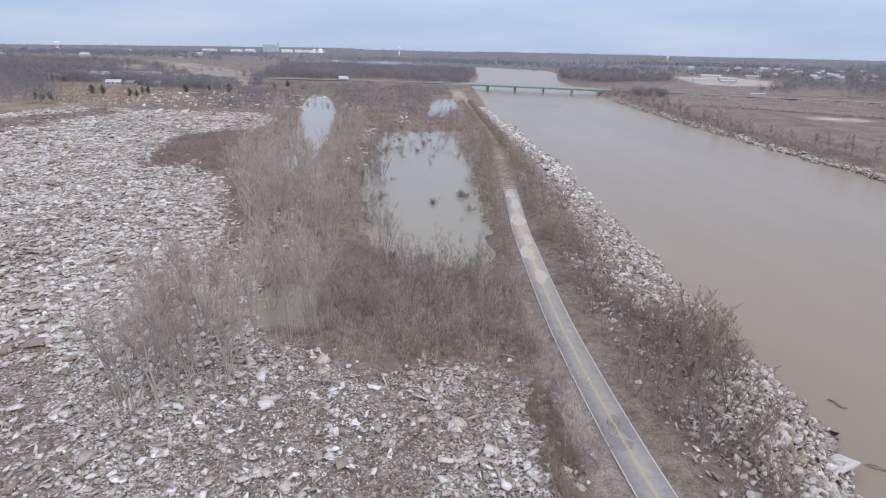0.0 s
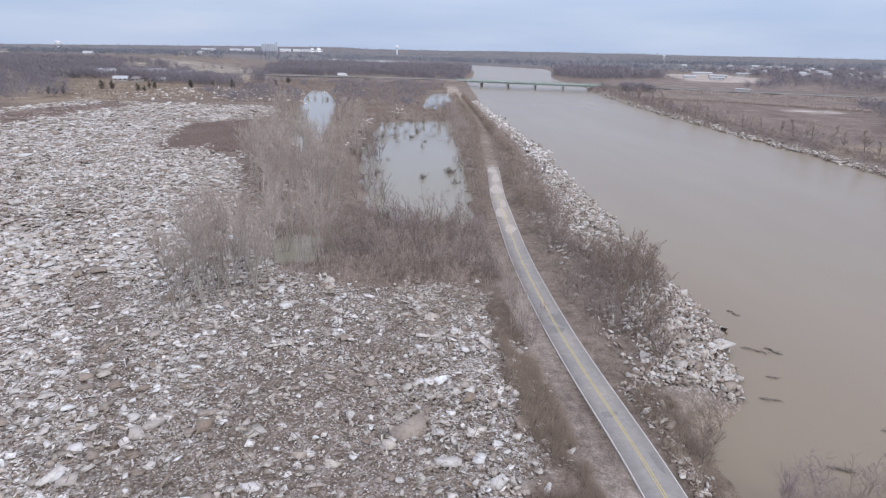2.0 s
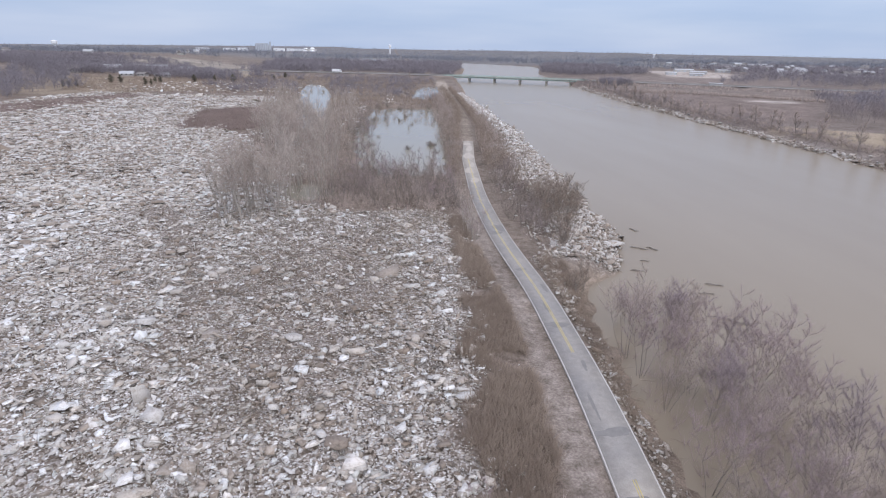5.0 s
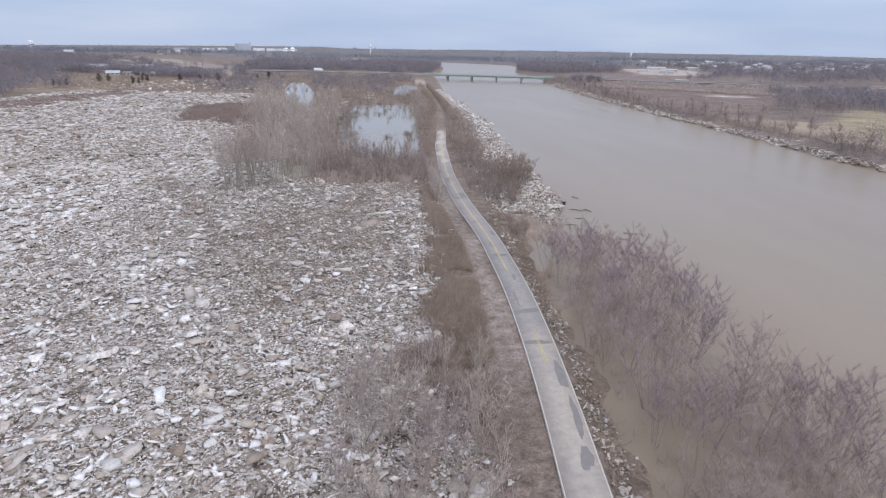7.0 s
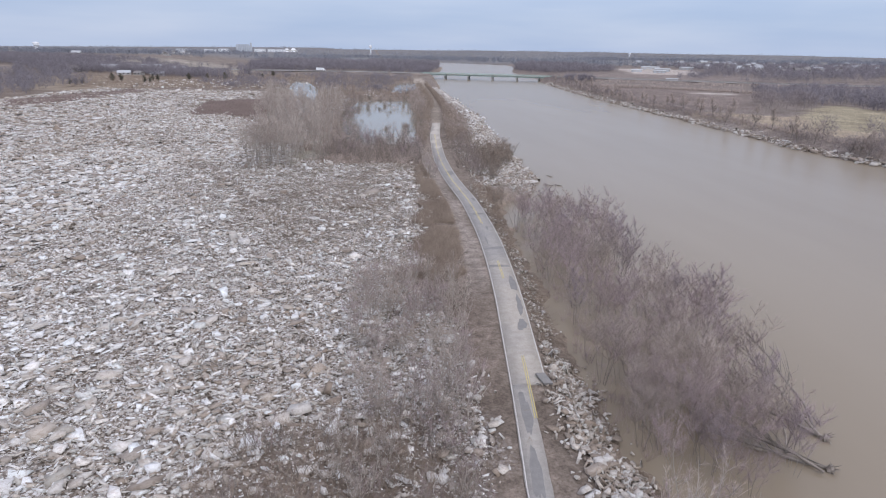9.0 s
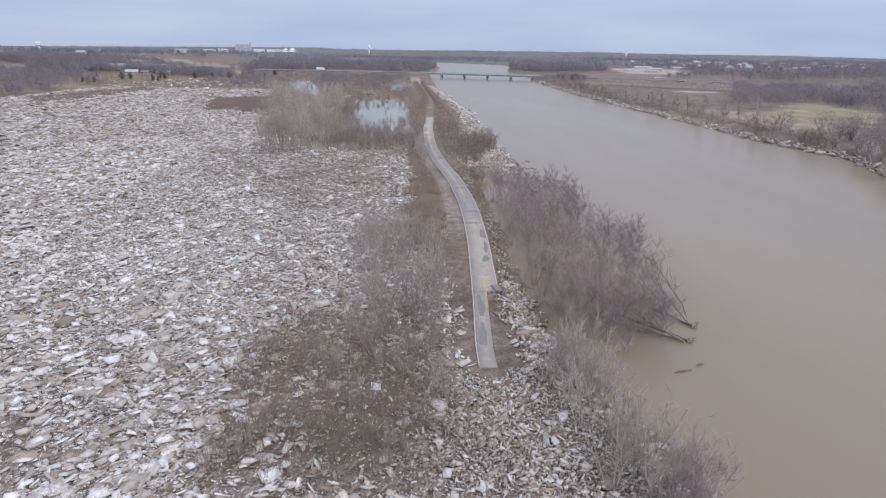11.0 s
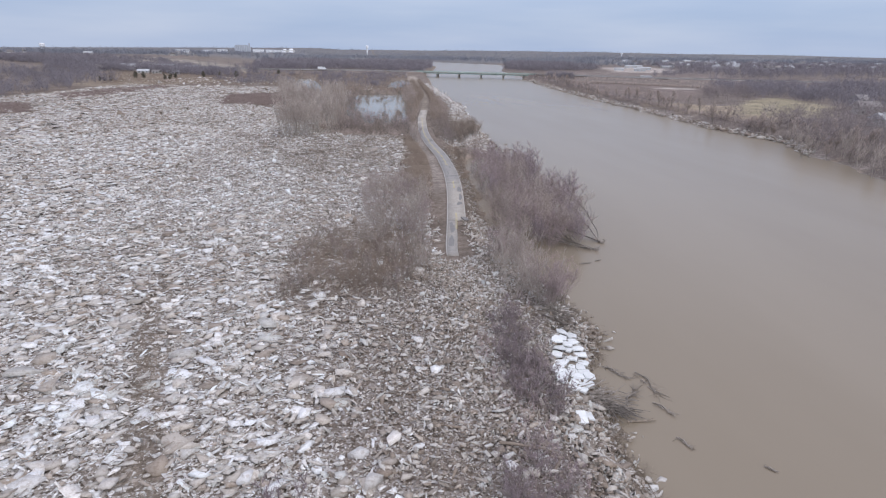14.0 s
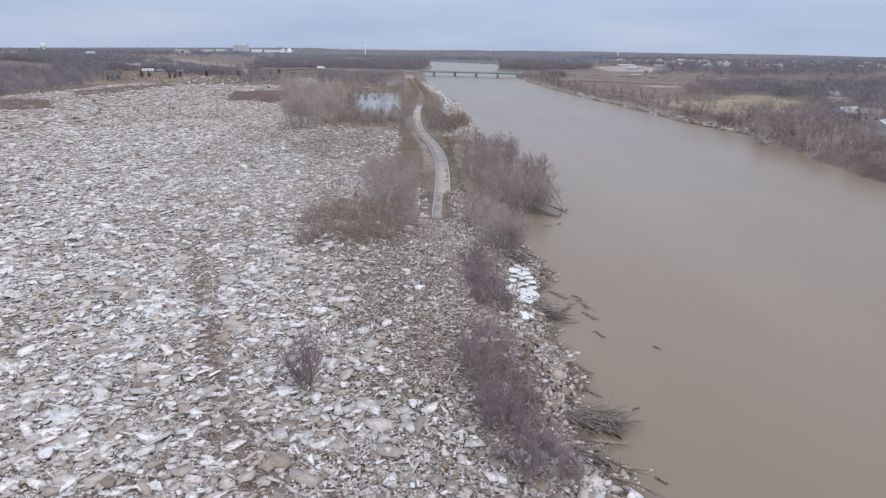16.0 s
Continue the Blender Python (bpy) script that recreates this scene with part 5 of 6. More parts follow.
pale_far = [thing_tree("pale_bank_tree", a, M_PALE, M_TWIG_PALE, "tall pale-barked bare tree at the far waterline", "tree") for a in PALEFAR]
plant(pale_far, [(164, 26), (166, 24), (174, 18), (165, -10), (160, -11), (163, -22), (168, 4), (172, 40), (178, 52)], rt, 0.75, 1.1, "pale trees at the far waterline")
grove = [(float(far_bank(y)) + rt.uniform(0.5, 22), y) for y in rt.uniform(-60, 90, 75)]
plant(far_single, grove, rt, 0.65, 1.05, "grove on the far bank")
plant(pale, spots(rt, [(-4, -80), (10, -86), (14, -64), (8, -58), (-2, -66)], 24, 1.6), rt, 0.5, 0.85, "saplings in the shrub patch")
POND_BUSH = [tree_meshes("t", rt, 3.4, 9, 0.75, 7, 12, low=0.1, stout=2.2, reach=1.3) for _ in range(2)]
pond_bush = [thing_tree("flooded_shrub", a, M_BARK, M_BARK, "dark bare shrub standing in flood water", "shrub", ("stem", "crown")) for a in POND_BUSH]
plant(pond_bush, [(19.7, 165.6), (19.2, 166.6), (9.9, 157), (-1.2, 187.3), (15.3, 273), (0.7, 248), (8.9, 242), (20.5, 150), (12, 260), (4, 290), (1, 275), (22, 285), (14, 230), (18.6, 165), (10.5, 157.6), (20.4, 166)], rt, 0.7, 1.25, "shrubs standing in the pond")


edge = spots(rt, grown(POND, 5), 62, 2.3, lambda x, y: -3 < inside(np.array([x]), np.array([y]), POND)[0] + 2.5 * wobble(x, y, 1.5) < 3.5 and y < 312)
plant(pond_bush[:1] + bush[:2], edge, rt, 0.7, 1.5, "shrubs at the flooded pond's rim")


rim = spots(rt, [(-12, 130), (-5, 112), (0, 120), (-2, 150), (-4, 200), (0, 300), (-8, 305), (-14, 210)], 34, 2.6) + spots(rt, [(-4, 104), (10, 102), (10, 108), (-4, 112)], 5, 2.4)
plant(slim, rim, rt, 0.5, 0.95, "saplings at the pond's edge")
plant(bush, spots(rt, [(-4, 215), (24, 205), (30, 300), (0, 302)], 26, 3.2), rt, 0.7, 1.3, "shrubs standing in the pond")


far_rim = [(px + rt.uniform(-3, 3), py + rt.uniform(-3, 3)) for px, py in [(-5 + 4.2 * k, 305 + 3 * math.sin(k)) for k in range(10)] + [(20 + 3 * k, 372) for k in range(6)] + [(-66 + 4 * k, 440 - 3 * k) for k in range(9)]]
plant(pond_bush[1:] + bush[:3], far_rim, rt, 0.9, 1.7, "shrubs at the flooded pond's rim")


def baked(name, protos, places, scales, material, label, category, which=2, r=np.random.RandomState(3)):
    """Many far plants in one mesh."""
    chunks = []
    for k, ((x, y), s) in enumerate(zip(places, scales)):
        a = r.uniform(0, 2 * np.pi)
        c, q = math.cos(a) * s, math.sin(a) * s
        z = float(ground_z(x, y))
        for v, f in protos[k % len(protos)][:which]:
            chunks.append((np.column_stack([v[:, 0] * c - v[:, 1] * q + x, v[:, 0] * q + v[:, 1] * c + y, v[:, 2] * s + z]), [f]))
    v, f = joined(chunks)
    return tagged(obj(name, mesh_arrays(name, v, f), material), label, category, kind="stuff")


levee_far = [p for p in levee if p[1] >= 120]
SPARSE = [tree_meshes("t", rt, 4.2, 5, 0.5, 4, 4, low=0.2, stout=2.6) for _ in range(4)]
baked("levee_shrubs", SPARSE, levee_far + verge_far, rt.uniform(0.9, 1.8, len(levee_far) + len(verge_far)), M_TWIG, "bare brown shrubs along both sides of the trail", "shrubs")
LIGHT = [tree_meshes("t", rt, 13.0, 4, 0.2, 7, 7, stout=2.4) for _ in range(4)]
ISLAND = [(-26, 130), (-10, 126), (-11, 210), (-14, 300), (-24, 390), (-34, 390), (-32, 250)]
WESTSIDE = [(-60, 202), (-44, 204), (-50, 330), (-72, 420), (-84, 420), (-66, 300)]
pl = spots(rt, ISLAND, 125, 2.2)
baked("island_saplings", LIGHT, pl, rt.uniform(0.4, 0.8, len(pl)), M_TWIG_PALE, "dense bare saplings between two flooded ponds", "saplings")
pl = spots(rt, WESTSIDE, 70, 2.6)
baked("slough_saplings", LIGHT, pl, rt.uniform(0.45, 0.85, len(pl)), M_TWIG_PALE, "dense bare saplings along the flooded slough", "saplings")
FARSCRUB = [(-110, 400), (30, 310), (42, 420), (52, 600), (20, 640), (-140, 650), (-160, 480)]
pl = spots(rt, FARSCRUB, 50, 6, lambda x, y: inside(np.array([x]), np.array([y]), SLOUGH)[0] < -2 and inside(np.array([x]), np.array([y]), BACKWATER)[0] < -2)
pl += spots(rt, [(-10, 296), (38, 300), (42, 348), (-14, 345)], 30, 3)
baked("plain_scrub", LIGHT[:1] + SPARSE[:3], pl, rt.uniform(0.6, 1.1, len(pl)), M_TWIG, "scattered bare scrub on the flooded plain", "scrub")


def brush(name, r, poly, n, lo, hi, radius, material, label, ok=None, stems=7, fade=0.1):
    """Low dry brush: tufts of thin leaning stems."""
    xs, ys = [p[0] for p in poly], [p[1] for p in poly]
    x, y = r.uniform(min(xs), max(xs), n * 3), r.uniform(min(ys), max(ys), n * 3)
    k = smooth(-fade, fade * 1.6, inside(x, y, poly) + 1.2 * wobble(x, y, 2.5)) > r.uniform(0, 1, len(x))
    if ok is not None:
        k &= ok(x, y)
    x, y = x[k][:n], y[k][:n]
    z = ground_z(x, y)
    m = len(x) * stems
    bx, by, bz = np.repeat(x, stems) + r.normal(0, 0.22, m), np.repeat(y, stems) + r.normal(0, 0.22, m), np.repeat(z, stems) - 0.05
    h = r.uniform(lo, hi, m) * np.repeat(r.uniform(0.6, 1.1, len(x)), stems)
    p0 = np.column_stack([bx, by, bz])
    p1 = p0 + np.column_stack([r.normal(0, 0.33, m) * h, r.normal(0, 0.33, m) * h, h])
    v, f = spikes(p0, p1, np.full(m, radius) * r.uniform(0.7, 1.3, m))
    return tagged(obj(name, mesh_arrays(name, v, [f]), material), label, "brush", kind="stuff")


rb = np.random.RandomState(8)
off_trail = lambda x, y: (np.abs(x - trail_x(y)) > 3.3) & ((np.abs(x - trail_x(y) + 4.3) > 1.6) | (y > 60))
brush("trail_brush", rb, [(14.5, 35), (16.5, 62), (20.5, 66), (20.6, 25), (20.6, 10), (19.2, -8), (17.2, -24), (14, -27), (6, -26), (9, -22), (12.5, -19), (9.6, -14), (10.4, -9), (14.2, -2.5), (11.4, 2), (11.8, 5.5), (14.8, 10), (12.8, 15), (15.6, 23)], 5000, 0.6, 1.9, 0.034, M_BRUSH, "dense dry brown brush beside the trail", lambda x, y: off_trail(x, y) & (wobble(x, y, 1.1) > -0.55))
brush("thicket_floor", rb, BAND, 1500, 0.5, 2.2, 0.028, M_TWIG, "dense undergrowth by the pond", fade=4.0)
brush("thicket_floor", rb, THICKET, 1000, 0.8, 2.4, 0.03, M_TWIG_PALE, "dense undergrowth among the trees")
brush("patch_floor", rb, PATCH, 1150, 0.8, 3.2, 0.022, M_BRUSH, "dense dry undergrowth of the shrub patch", fade=7.0)
brush("roadside_floor", rb, [(17.5, -60), (10, -60), (3, -44), (1, -28), (10, -22), (17, -20)], 200, 0.5, 1.8, 0.024, M_TWIG, "dense dry undergrowth beside the trail", off_trail)
brush("levee_brush", rb, LEVEE, 2300, 0.5, 1.8, 0.03, M_TWIG, "dense brown brush on the river bank", lambda x, y: (x > trail_x(y) + 5.0) & (wobble(x, y, 1.3) > -0.35) & (x < brush_edge(y) + 0.8 * wobble(x, y, 2)))
brush("verge_brush", rb, VERGE, 1800, 0.8, 2.4, 0.045, M_TWIG, "dense brown brush along the trail", off_trail)
brush("swamp_brush", rb, SWAMP, 900, 1.0, 3.2, 0.022, M_TWIG_RED, "thin stems rising from brown flood water", lambda x, y: x > trail_x(y) + 5)
brush("bank_brush", rb, [(26.5, -10), (30, -10), (34, 30), (30, 38), (27.5, 30)], 700, 0.5, 1.4, 0.03, M_BRUSH, "dry brush along the trail's river side", off_trail)
brush("south_brush", rb, SOUTH, 320, 0.8, 2.6, 0.026, M_TWIG_RED, "purplish undergrowth at the river bank")
brush("red_brush", rb, [(-88, 198), (-58, 195), (-50, 222), (-62, 296), (-96, 272)], 2600, 0.8, 2.0, 0.09, M_BRUSH_RED, "low reddish-brown brush amid the ice field")
brush("isle_brush", rb, ISLE, 900, 0.8, 2.2, 0.08, M_BRUSH_RED, "low reddish-brown brush rising from the ice")
brush("west_brush", rb, STRIP, 1300, 0.5, 1.4, 0.08, M_BRUSH_RED, "low reddish-brown brush beside the ice field")
brush("plain_brush", rb, [(-230, 395), (-60, 385), (-40, 300), (30, 315), (44, 430), (55, 640), (-160, 660), (-300, 560)], 5200, 0.8, 2.6, 0.14, M_BRUSH, "rough dry brush on the far plain", lambda x, y: (inside(x, y, SLOUGH) < -1) & (inside(x, y, BACKWATER) < -1) & (inside(x, y, POND) < -1))
brush("far_bank_brush", rb, [(188, 90), (200, 90), (204, 300), (215, 560), (225, 600), (202, 560), (192, 380)], 2600, 0.8, 2.4, 0.10, M_TWIG, "brush along the far river bank", lambda x, y: x > far_bank(y) + 4)
brush("hedge_brush", rb, [(205, 470), (262, 452), (345, 375), (350, 385), (265, 466), (206, 484)], 1200, 1.5, 4.0, 0.16, M_TWIG, "hedgerow across the far fields")
brush("highway_brush", rb, [(235, 560), (300, 535), (430, 465), (700, 370), (700, 385), (430, 480), (300, 552), (240, 580)], 1500, 1.5, 4.0, 0.16, M_TWIG, "brush below the highway embankment")


# ---- distant woods ----
def far_woods(name, r, places, heights, material, label, limbs=28, stout=0.015):
    """Woods so far off that only trunks and fans of limbs can be told, all in one mesh."""
    x, y = places
    n = len(x)
    base = np.column_stack([x, y, ground_z(x, y)])
    v, f = spikes(base - np.array([0, 0, 1.0]), base + np.column_stack([np.zeros(n), np.zeros(n), heights * 0.9]), heights * 0.02)
    m = n * limbs
    h, bb = np.repeat(heights, limbs), np.repeat(base, limbs, 0)
    t, a = r.uniform(0.12, 0.72, m), r.uniform(0, 2 * np.pi, m)
    out = h * r.uniform(0.0, 0.3, m)
    p0 = bb + np.column_stack([np.cos(a) * out, np.sin(a) * out, h * t])
    b = a + r.normal(0, 0.6, m)
    go = unit(np.column_stack([np.cos(b), np.sin(b), r.uniform(0.3, 1.9, m)]))
    p1 = p0 + go * (h * r.uniform(0.2, 0.42, m) * (1.1 - 0.5 * t))[:, None]
    v2, f2 = spikes(p0, p1, h * stout * r.uniform(0.6, 1.4, m))
    vv, ff = joined([(v, [f]), (v2, [f2])])
    return tagged(obj(name, mesh_arrays(name, vv, ff), material), label, "woods", kind="stuff")


def woods(name, r, places, heights, material, label, cones=20, thick=1.0):
    """Far bare trees: each a trunk with a ragged crown of upright limbs, all in one mesh."""
    x, y = places
    n = len(x)
    z = ground_z(x, y)
    base = np.column_stack([x, y, z])
    trunk0, trunk1 = base - np.array([0, 0, 1.0]), base + np.column_stack([np.zeros(n), np.zeros(n), heights * 0.9])
    v, f = spikes(trunk0, trunk1, heights * 0.018)
    m = n * cones
    h = np.repeat(heights, cones)
    bb = np.repeat(base, cones, 0)
    d = unit(r.normal(0, 1, (m, 3)))
    mid = bb + np.column_stack([np.zeros(m), np.zeros(m), 0.56 * h])
    size = np.column_stack([0.42 * h, 0.42 * h, 0.40 * h])
    p0 = mid + d * size * r.uniform(0.0, 1.0, (m, 1)) ** 0.5
    way = unit(0.5 * d + np.array([0, 0, 0.55]) + r.normal(0, 0.4, (m, 3)))
    p1 = p0 + way * (h * r.uniform(0.10, 0.24, m))[:, None]
    v2, f2 = spikes(p0, p1, thick * h * r.uniform(0.018, 0.042, m))
    vv, ff = joined([(v, [f]), (v2, [f2])])
    return tagged(obj(name, mesh_arrays(name, vv, ff), material), label, "woods", kind="stuff")


def wood_places(r, poly, n, ok=None):
    xs, ys = [p[0] for p in poly], [p[1] for p in poly]
    x, y = r.uniform(min(xs), max(xs), n * 4), r.uniform(min(ys), max(ys), n * 4)
    k = inside(x, y, poly) + 14 * wobble(x, y, 0.25) > 0
    k &= (highway_gap(x, y) > 16) & (wobble(x, y, 0.11) > -0.42)
    k &= (inside(x, y, MEADOW) < 3) & (inside(x, y, CREST) < 4)
    k &= (x < near_bank(y) - 6) | (x > far_bank(y) + 6)
    if ok is not None:
        k &= ok(x, y)
    return x[k][:n], y[k][:n]


rw = np.random.RandomState(9)
for nm, poly, n, lo, hi, lab in (
        ("bluff_woods", [(-460, 650), (-330, 560), (-160, 545), (-125, 600), (-160, 680), (-460, 680)], 1700, 6, 13, "bare woods on the bluff"),
        ("bluff_woods", [(-900, 740), (-220, 720), (-180, 800), (-420, 880), (-900, 860)], 1500, 6, 12, "bare woods behind the highway"),
        ("west_woods", [(-520, 130), (-262, 120), (-245, 220), (-228, 300), (-236, 420), (-300, 560), (-560, 600)], 2000, 7, 14, "bare woods beyond the ice field"),
        ("river_woods", [(-170, 730), (60, 715), (85, 690), (100, 780), (130, 900), (150, 1120), (-200, 1150)], 2300, 8, 16, "tall bare woods beyond the highway"),
        ("east_woods", [(250, 800), (300, 790), (430, 900), (460, 1160), (330, 1200), (250, 930)], 1100, 8, 16, "bare woods on the far bank"),
        ("east_woods", [(226, 560), (236, 540), (262, 560), (260, 590), (232, 610)], 60, 8, 12, "bare trees beside the bridge"),
        ("field_woods", [(416, 655), (440, 590), (700, 520), (1300, 850), (1300, 1300), (660, 1300), (610, 900), (500, 760)], 2700, 8, 15, "bare woods behind the far fields"),
        ("grove_woods", [(250, 232), (306, 228), (320, 150), (600, 150), (620, 420), (470, 455), (352, 400), (300, 322)], 1300, 6, 13, "bare woods beyond the far bank"),
        ("grove_woods", [(186, -140), (520, -160), (600, 130), (300, 148), (225, 122), (192, 118), (182, 60)], 1400, 6, 13, "bare woods beyond the far bank")):
    wx_, wy_ = wood_places(rw, poly, n)
    near = (wx_ < 310) & (nm == "grove_woods")
    hh = rw.uniform(lo, hi, len(wx_))
    if near.any():
        woods(nm, rw, (wx_[near], wy_[near]), hh[near], M_GROVE, lab, 84, 0.27)
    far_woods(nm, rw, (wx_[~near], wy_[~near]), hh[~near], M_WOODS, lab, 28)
y = rw.uniform(104, 460, 760)
gap = 3.6 - 2.0 * smooth(190, 260, y)
x = np.where(rw.uniform(0, 1, 760) < 0.6, trail_x(y) + gap + 0.7 + np.abs(rw.normal(0, 1, 760)) * np.maximum(brush_edge(y) - trail_x(y) - 4.5, 1.5) * 0.5, trail_x(y) - gap - 0.2 - rw.exponential(2.2, 760))
woods("trailside_shrubs", rw, (x, y), rw.uniform(2.0, 5.2, 760), M_BRUSH, "rounded bare brown shrubs along both sides of the trail", 34, 0.6)
pl = wood_places(rw, FARSCRUB, 1300, lambda x, y: (inside(x, y, SLOUGH) < -3) & (inside(x, y, BACKWATER) < -3) & (np.abs(x - trail_x(y)) > 5) & (wobble(x, y, 0.5) > -0.1))
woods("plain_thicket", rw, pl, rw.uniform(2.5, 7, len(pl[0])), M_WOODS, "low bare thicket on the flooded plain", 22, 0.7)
y = rw.uniform(-150, 95, 190)
x = far_bank(y) + 1 + rw.uniform(0, 26, 190)
woods("far_bank_grove", rw, (x, y), rw.uniform(5, 10, 190), M_GROVE, "bare grove on the far river bank", 90, 0.26)
y = rw.uniform(88, 600, 360)
x = far_bank(y) + 6 + rw.exponential(6, 360)
woods("far_bank_thicket", rw, (x, y), rw.uniform(2.5, 6.5, 360), M_GROVE, "bare thicket along the far river bank", 48, 0.36)
x, y = rw.uniform(-1900, 2300, 9000), 1150 + 1300 * rw.uniform(0, 1, 9000) ** 1.2
k = (wobble(x, y, 0.03) + 0.35 * wobble(x, y, 0.11) > -0.12) & ((x < near_bank(y) - 10) | (x > far_bank(y) + 10) | (y > 1850)) & (np.abs(x) < 0.95 * (y + 250))
far_woods("horizon_woods", rw, (x[k], y[k]), rw.uniform(10, 17, int(k.sum())), M_WOODS_HAZE, "far bare woods across the plain", 11, 0.045)
x, y = rw.uniform(-4300, 4300, 6500), rw.uniform(2450, 4850, 6500)
k = (np.abs(x) < 0.95 * (y + 250)) & ((y > 4500) | (wobble(x, y, 0.02) > -0.3))
far_woods("skyline_woods", rw, (x[k], y[k]), rw.uniform(8, 15, int(k.sum())), M_WOODS_HAZE, "line of woods on the horizon", 6, 0.075)


def conifer(r, h):
    n = 90
    t = np.sort(r.uniform(0.06, 1.0, n))
    a = r.uniform(0, 2 * np.pi, n)
    p0 = np.column_stack([np.zeros(n), np.zeros(n), h * t])
    rad = h * 0.46 * (1 - 0.9 * np.abs(1.7 * t - 0.75) ** 2.2) * r.uniform(0.7, 1.1, n)
    p1 = np.column_stack([np.cos(a) * rad, np.sin(a) * rad, h * t + rad * 0.1])
    return spikes(p0, p1, h * 0.05 * np.ones(n))


cf = spikes(np.array([[0, 0, -0.3]]), np.array([[0, 0, 6.8]]), np.array([0.16]))
conifers = [thing_tree("conifer", (cf, conifer(rw, 7.0)), M_BARK, M_CONIFER, "rounded dark olive juniper on the far plain", "tree") for _ in range(2)]
plant(conifers, [(-113, 569), (-106, 596), (-230, 472), (-223, 474), (-201, 468), (-197, 470), (-203, 496), (-199, 497), (-237, 429), (-242, 428), (-246, 427), (-174, 511), (-162, 535), (-141, 518), (205, 88)], rw, 0.65, 1.05, "conifers on the plain")


# ---- buildings ----
def house(x, y, turn, w, d, h, roof, label, wall_mat=None, category="house"):
    root = tagged(new("house"), label, category)
    z = float(ground_z(x, y))
    root.matrix_world = pose(x, y, z, 0, 0, turn)
    part("wall", boxed(-w / 2, -d / 2, -1.0, w / 2, d / 2, h), wall_mat or M_WALL, root)
    bm = bmesh.new()
    rise, o = d * 0.32, 0.5
    vs = [bm.verts.new(p) for p in ((-w / 2 - o, -d / 2 - o, h - 0.2), (w / 2 + o, -d / 2 - o, h - 0.2), (w / 2 + o, d / 2 + o, h - 0.2), (-w / 2 - o, d / 2 + o, h - 0.2), (-w / 2 - o, 0, h + rise), (w / 2 + o, 0, h + rise))]
    for f in ((0, 1, 5, 4), (2, 3, 4, 5), (0, 4, 3), (1, 2, 5), (3, 2, 1, 0)):
        bm.faces.new([vs[i] for i in f])
    part("roof", bm, roof, root)
    for k in range(max(2, int(w / 4))):
        px = -w / 2 + (k + 0.5) * w / max(2, int(w / 4))
        part("window", boxed(px - 0.6, -d / 2 - 0.05, 1.0, px + 0.6, -d / 2 + 0.02, 2.2), M_DARKGLASS, root)
    return root


def shed(x, y, turn, w, d, h, label, mat=None):
    root = tagged(new("warehouse"), label, "building")
    root.matrix_world = pose(x, y, float(ground_z(x, y)), 0, 0, turn)
    part("wall", boxed(-w / 2, -d / 2, -1.5, w / 2, d / 2, h), mat or M_WALL, root)
    bm = bmesh.new()
    vs = [bm.verts.new(p) for p in ((-w / 2 - 0.4, -d / 2 - 0.4, h), (w / 2 + 0.4, -d / 2 - 0.4, h), (w / 2 + 0.4, d / 2 + 0.4, h), (-w / 2 - 0.4, d / 2 + 0.4, h), (-w / 2 - 0.4, 0, h + d * 0.1), (w / 2 + 0.4, 0, h + d * 0.1))]
    for f in ((0, 1, 5, 4), (2, 3, 4, 5), (0, 4, 3), (1, 2, 5), (3, 2, 1, 0)):
        bm.faces.new([vs[i] for i in f])
    part("roof", bm, M_METALROOF, root)
    for k in range(3):
        px = -w / 2 + (k + 0.5) * w / 3
        part("loading_door", boxed(px - 2, -d / 2 - 0.06, 0, px + 2, -d / 2 + 0.02, min(4, h * 0.7)), M_GREYCONC, root)
    return root


def water_tower(x, y, top, r, label):
    """A tank on a stem that flares into it."""
    root = tagged(new("water_tower"), label, "water tower")
    z = float(ground_z(x, y))
    root.matrix_world = pose(x, y, z)
    h = top - z
    prof = [(0.6, 0), (0.5, 0.06), (0.46, 0.35), (0.5, 0.6), (0.98, 0.7), (1.0, 0.75), (1.0, 0.93), (0.7, 0.98), (0.05, 1.0)]
    for nm, seg in (("stem", prof[:4]), ("tank", prof[3:])):
        bm = bmesh.new()
        rings = [[bm.verts.new((r * q * math.cos(2 * math.pi * k / 20), r * q * math.sin(2 * math.pi * k / 20), h * t)) for k in range(20)] for q, t in seg]
        for u, v in zip(rings, rings[1:]):
            for k in range(20):
                bm.faces.new((u[k], u[(k + 1) % 20], v[(k + 1) % 20], v[k]))
        bm.faces.new(rings[-1])
        part(nm, bm, M_TOWER, root)
    return root


for x, y, turn, w, d, h, rf in ((-251, 556, 10, 12, 7, 2.4, M_METALROOF), (-238, 560, -20, 9, 6, 2.4, M_ROOF), (-221, 565, 5, 13, 7, 2.4, M_METALROOF), (-284, 604, 10, 16, 10, 4, M_METALROOF), (-272, 640, -15, 18, 10, 4, M_ROOF), (-252, 640, 5, 22, 11, 4.5, M_METALROOF), (-225, 655, 20, 15, 9, 4, M_METALROOF), (-300, 560, 30, 14, 9, 4, M_ROOF), (-205, 660, 0, 14, 9, 4, M_ROOF)):
    house(x, y, turn, w, d, h, rf, "low pale house among bare trees on the bluff")
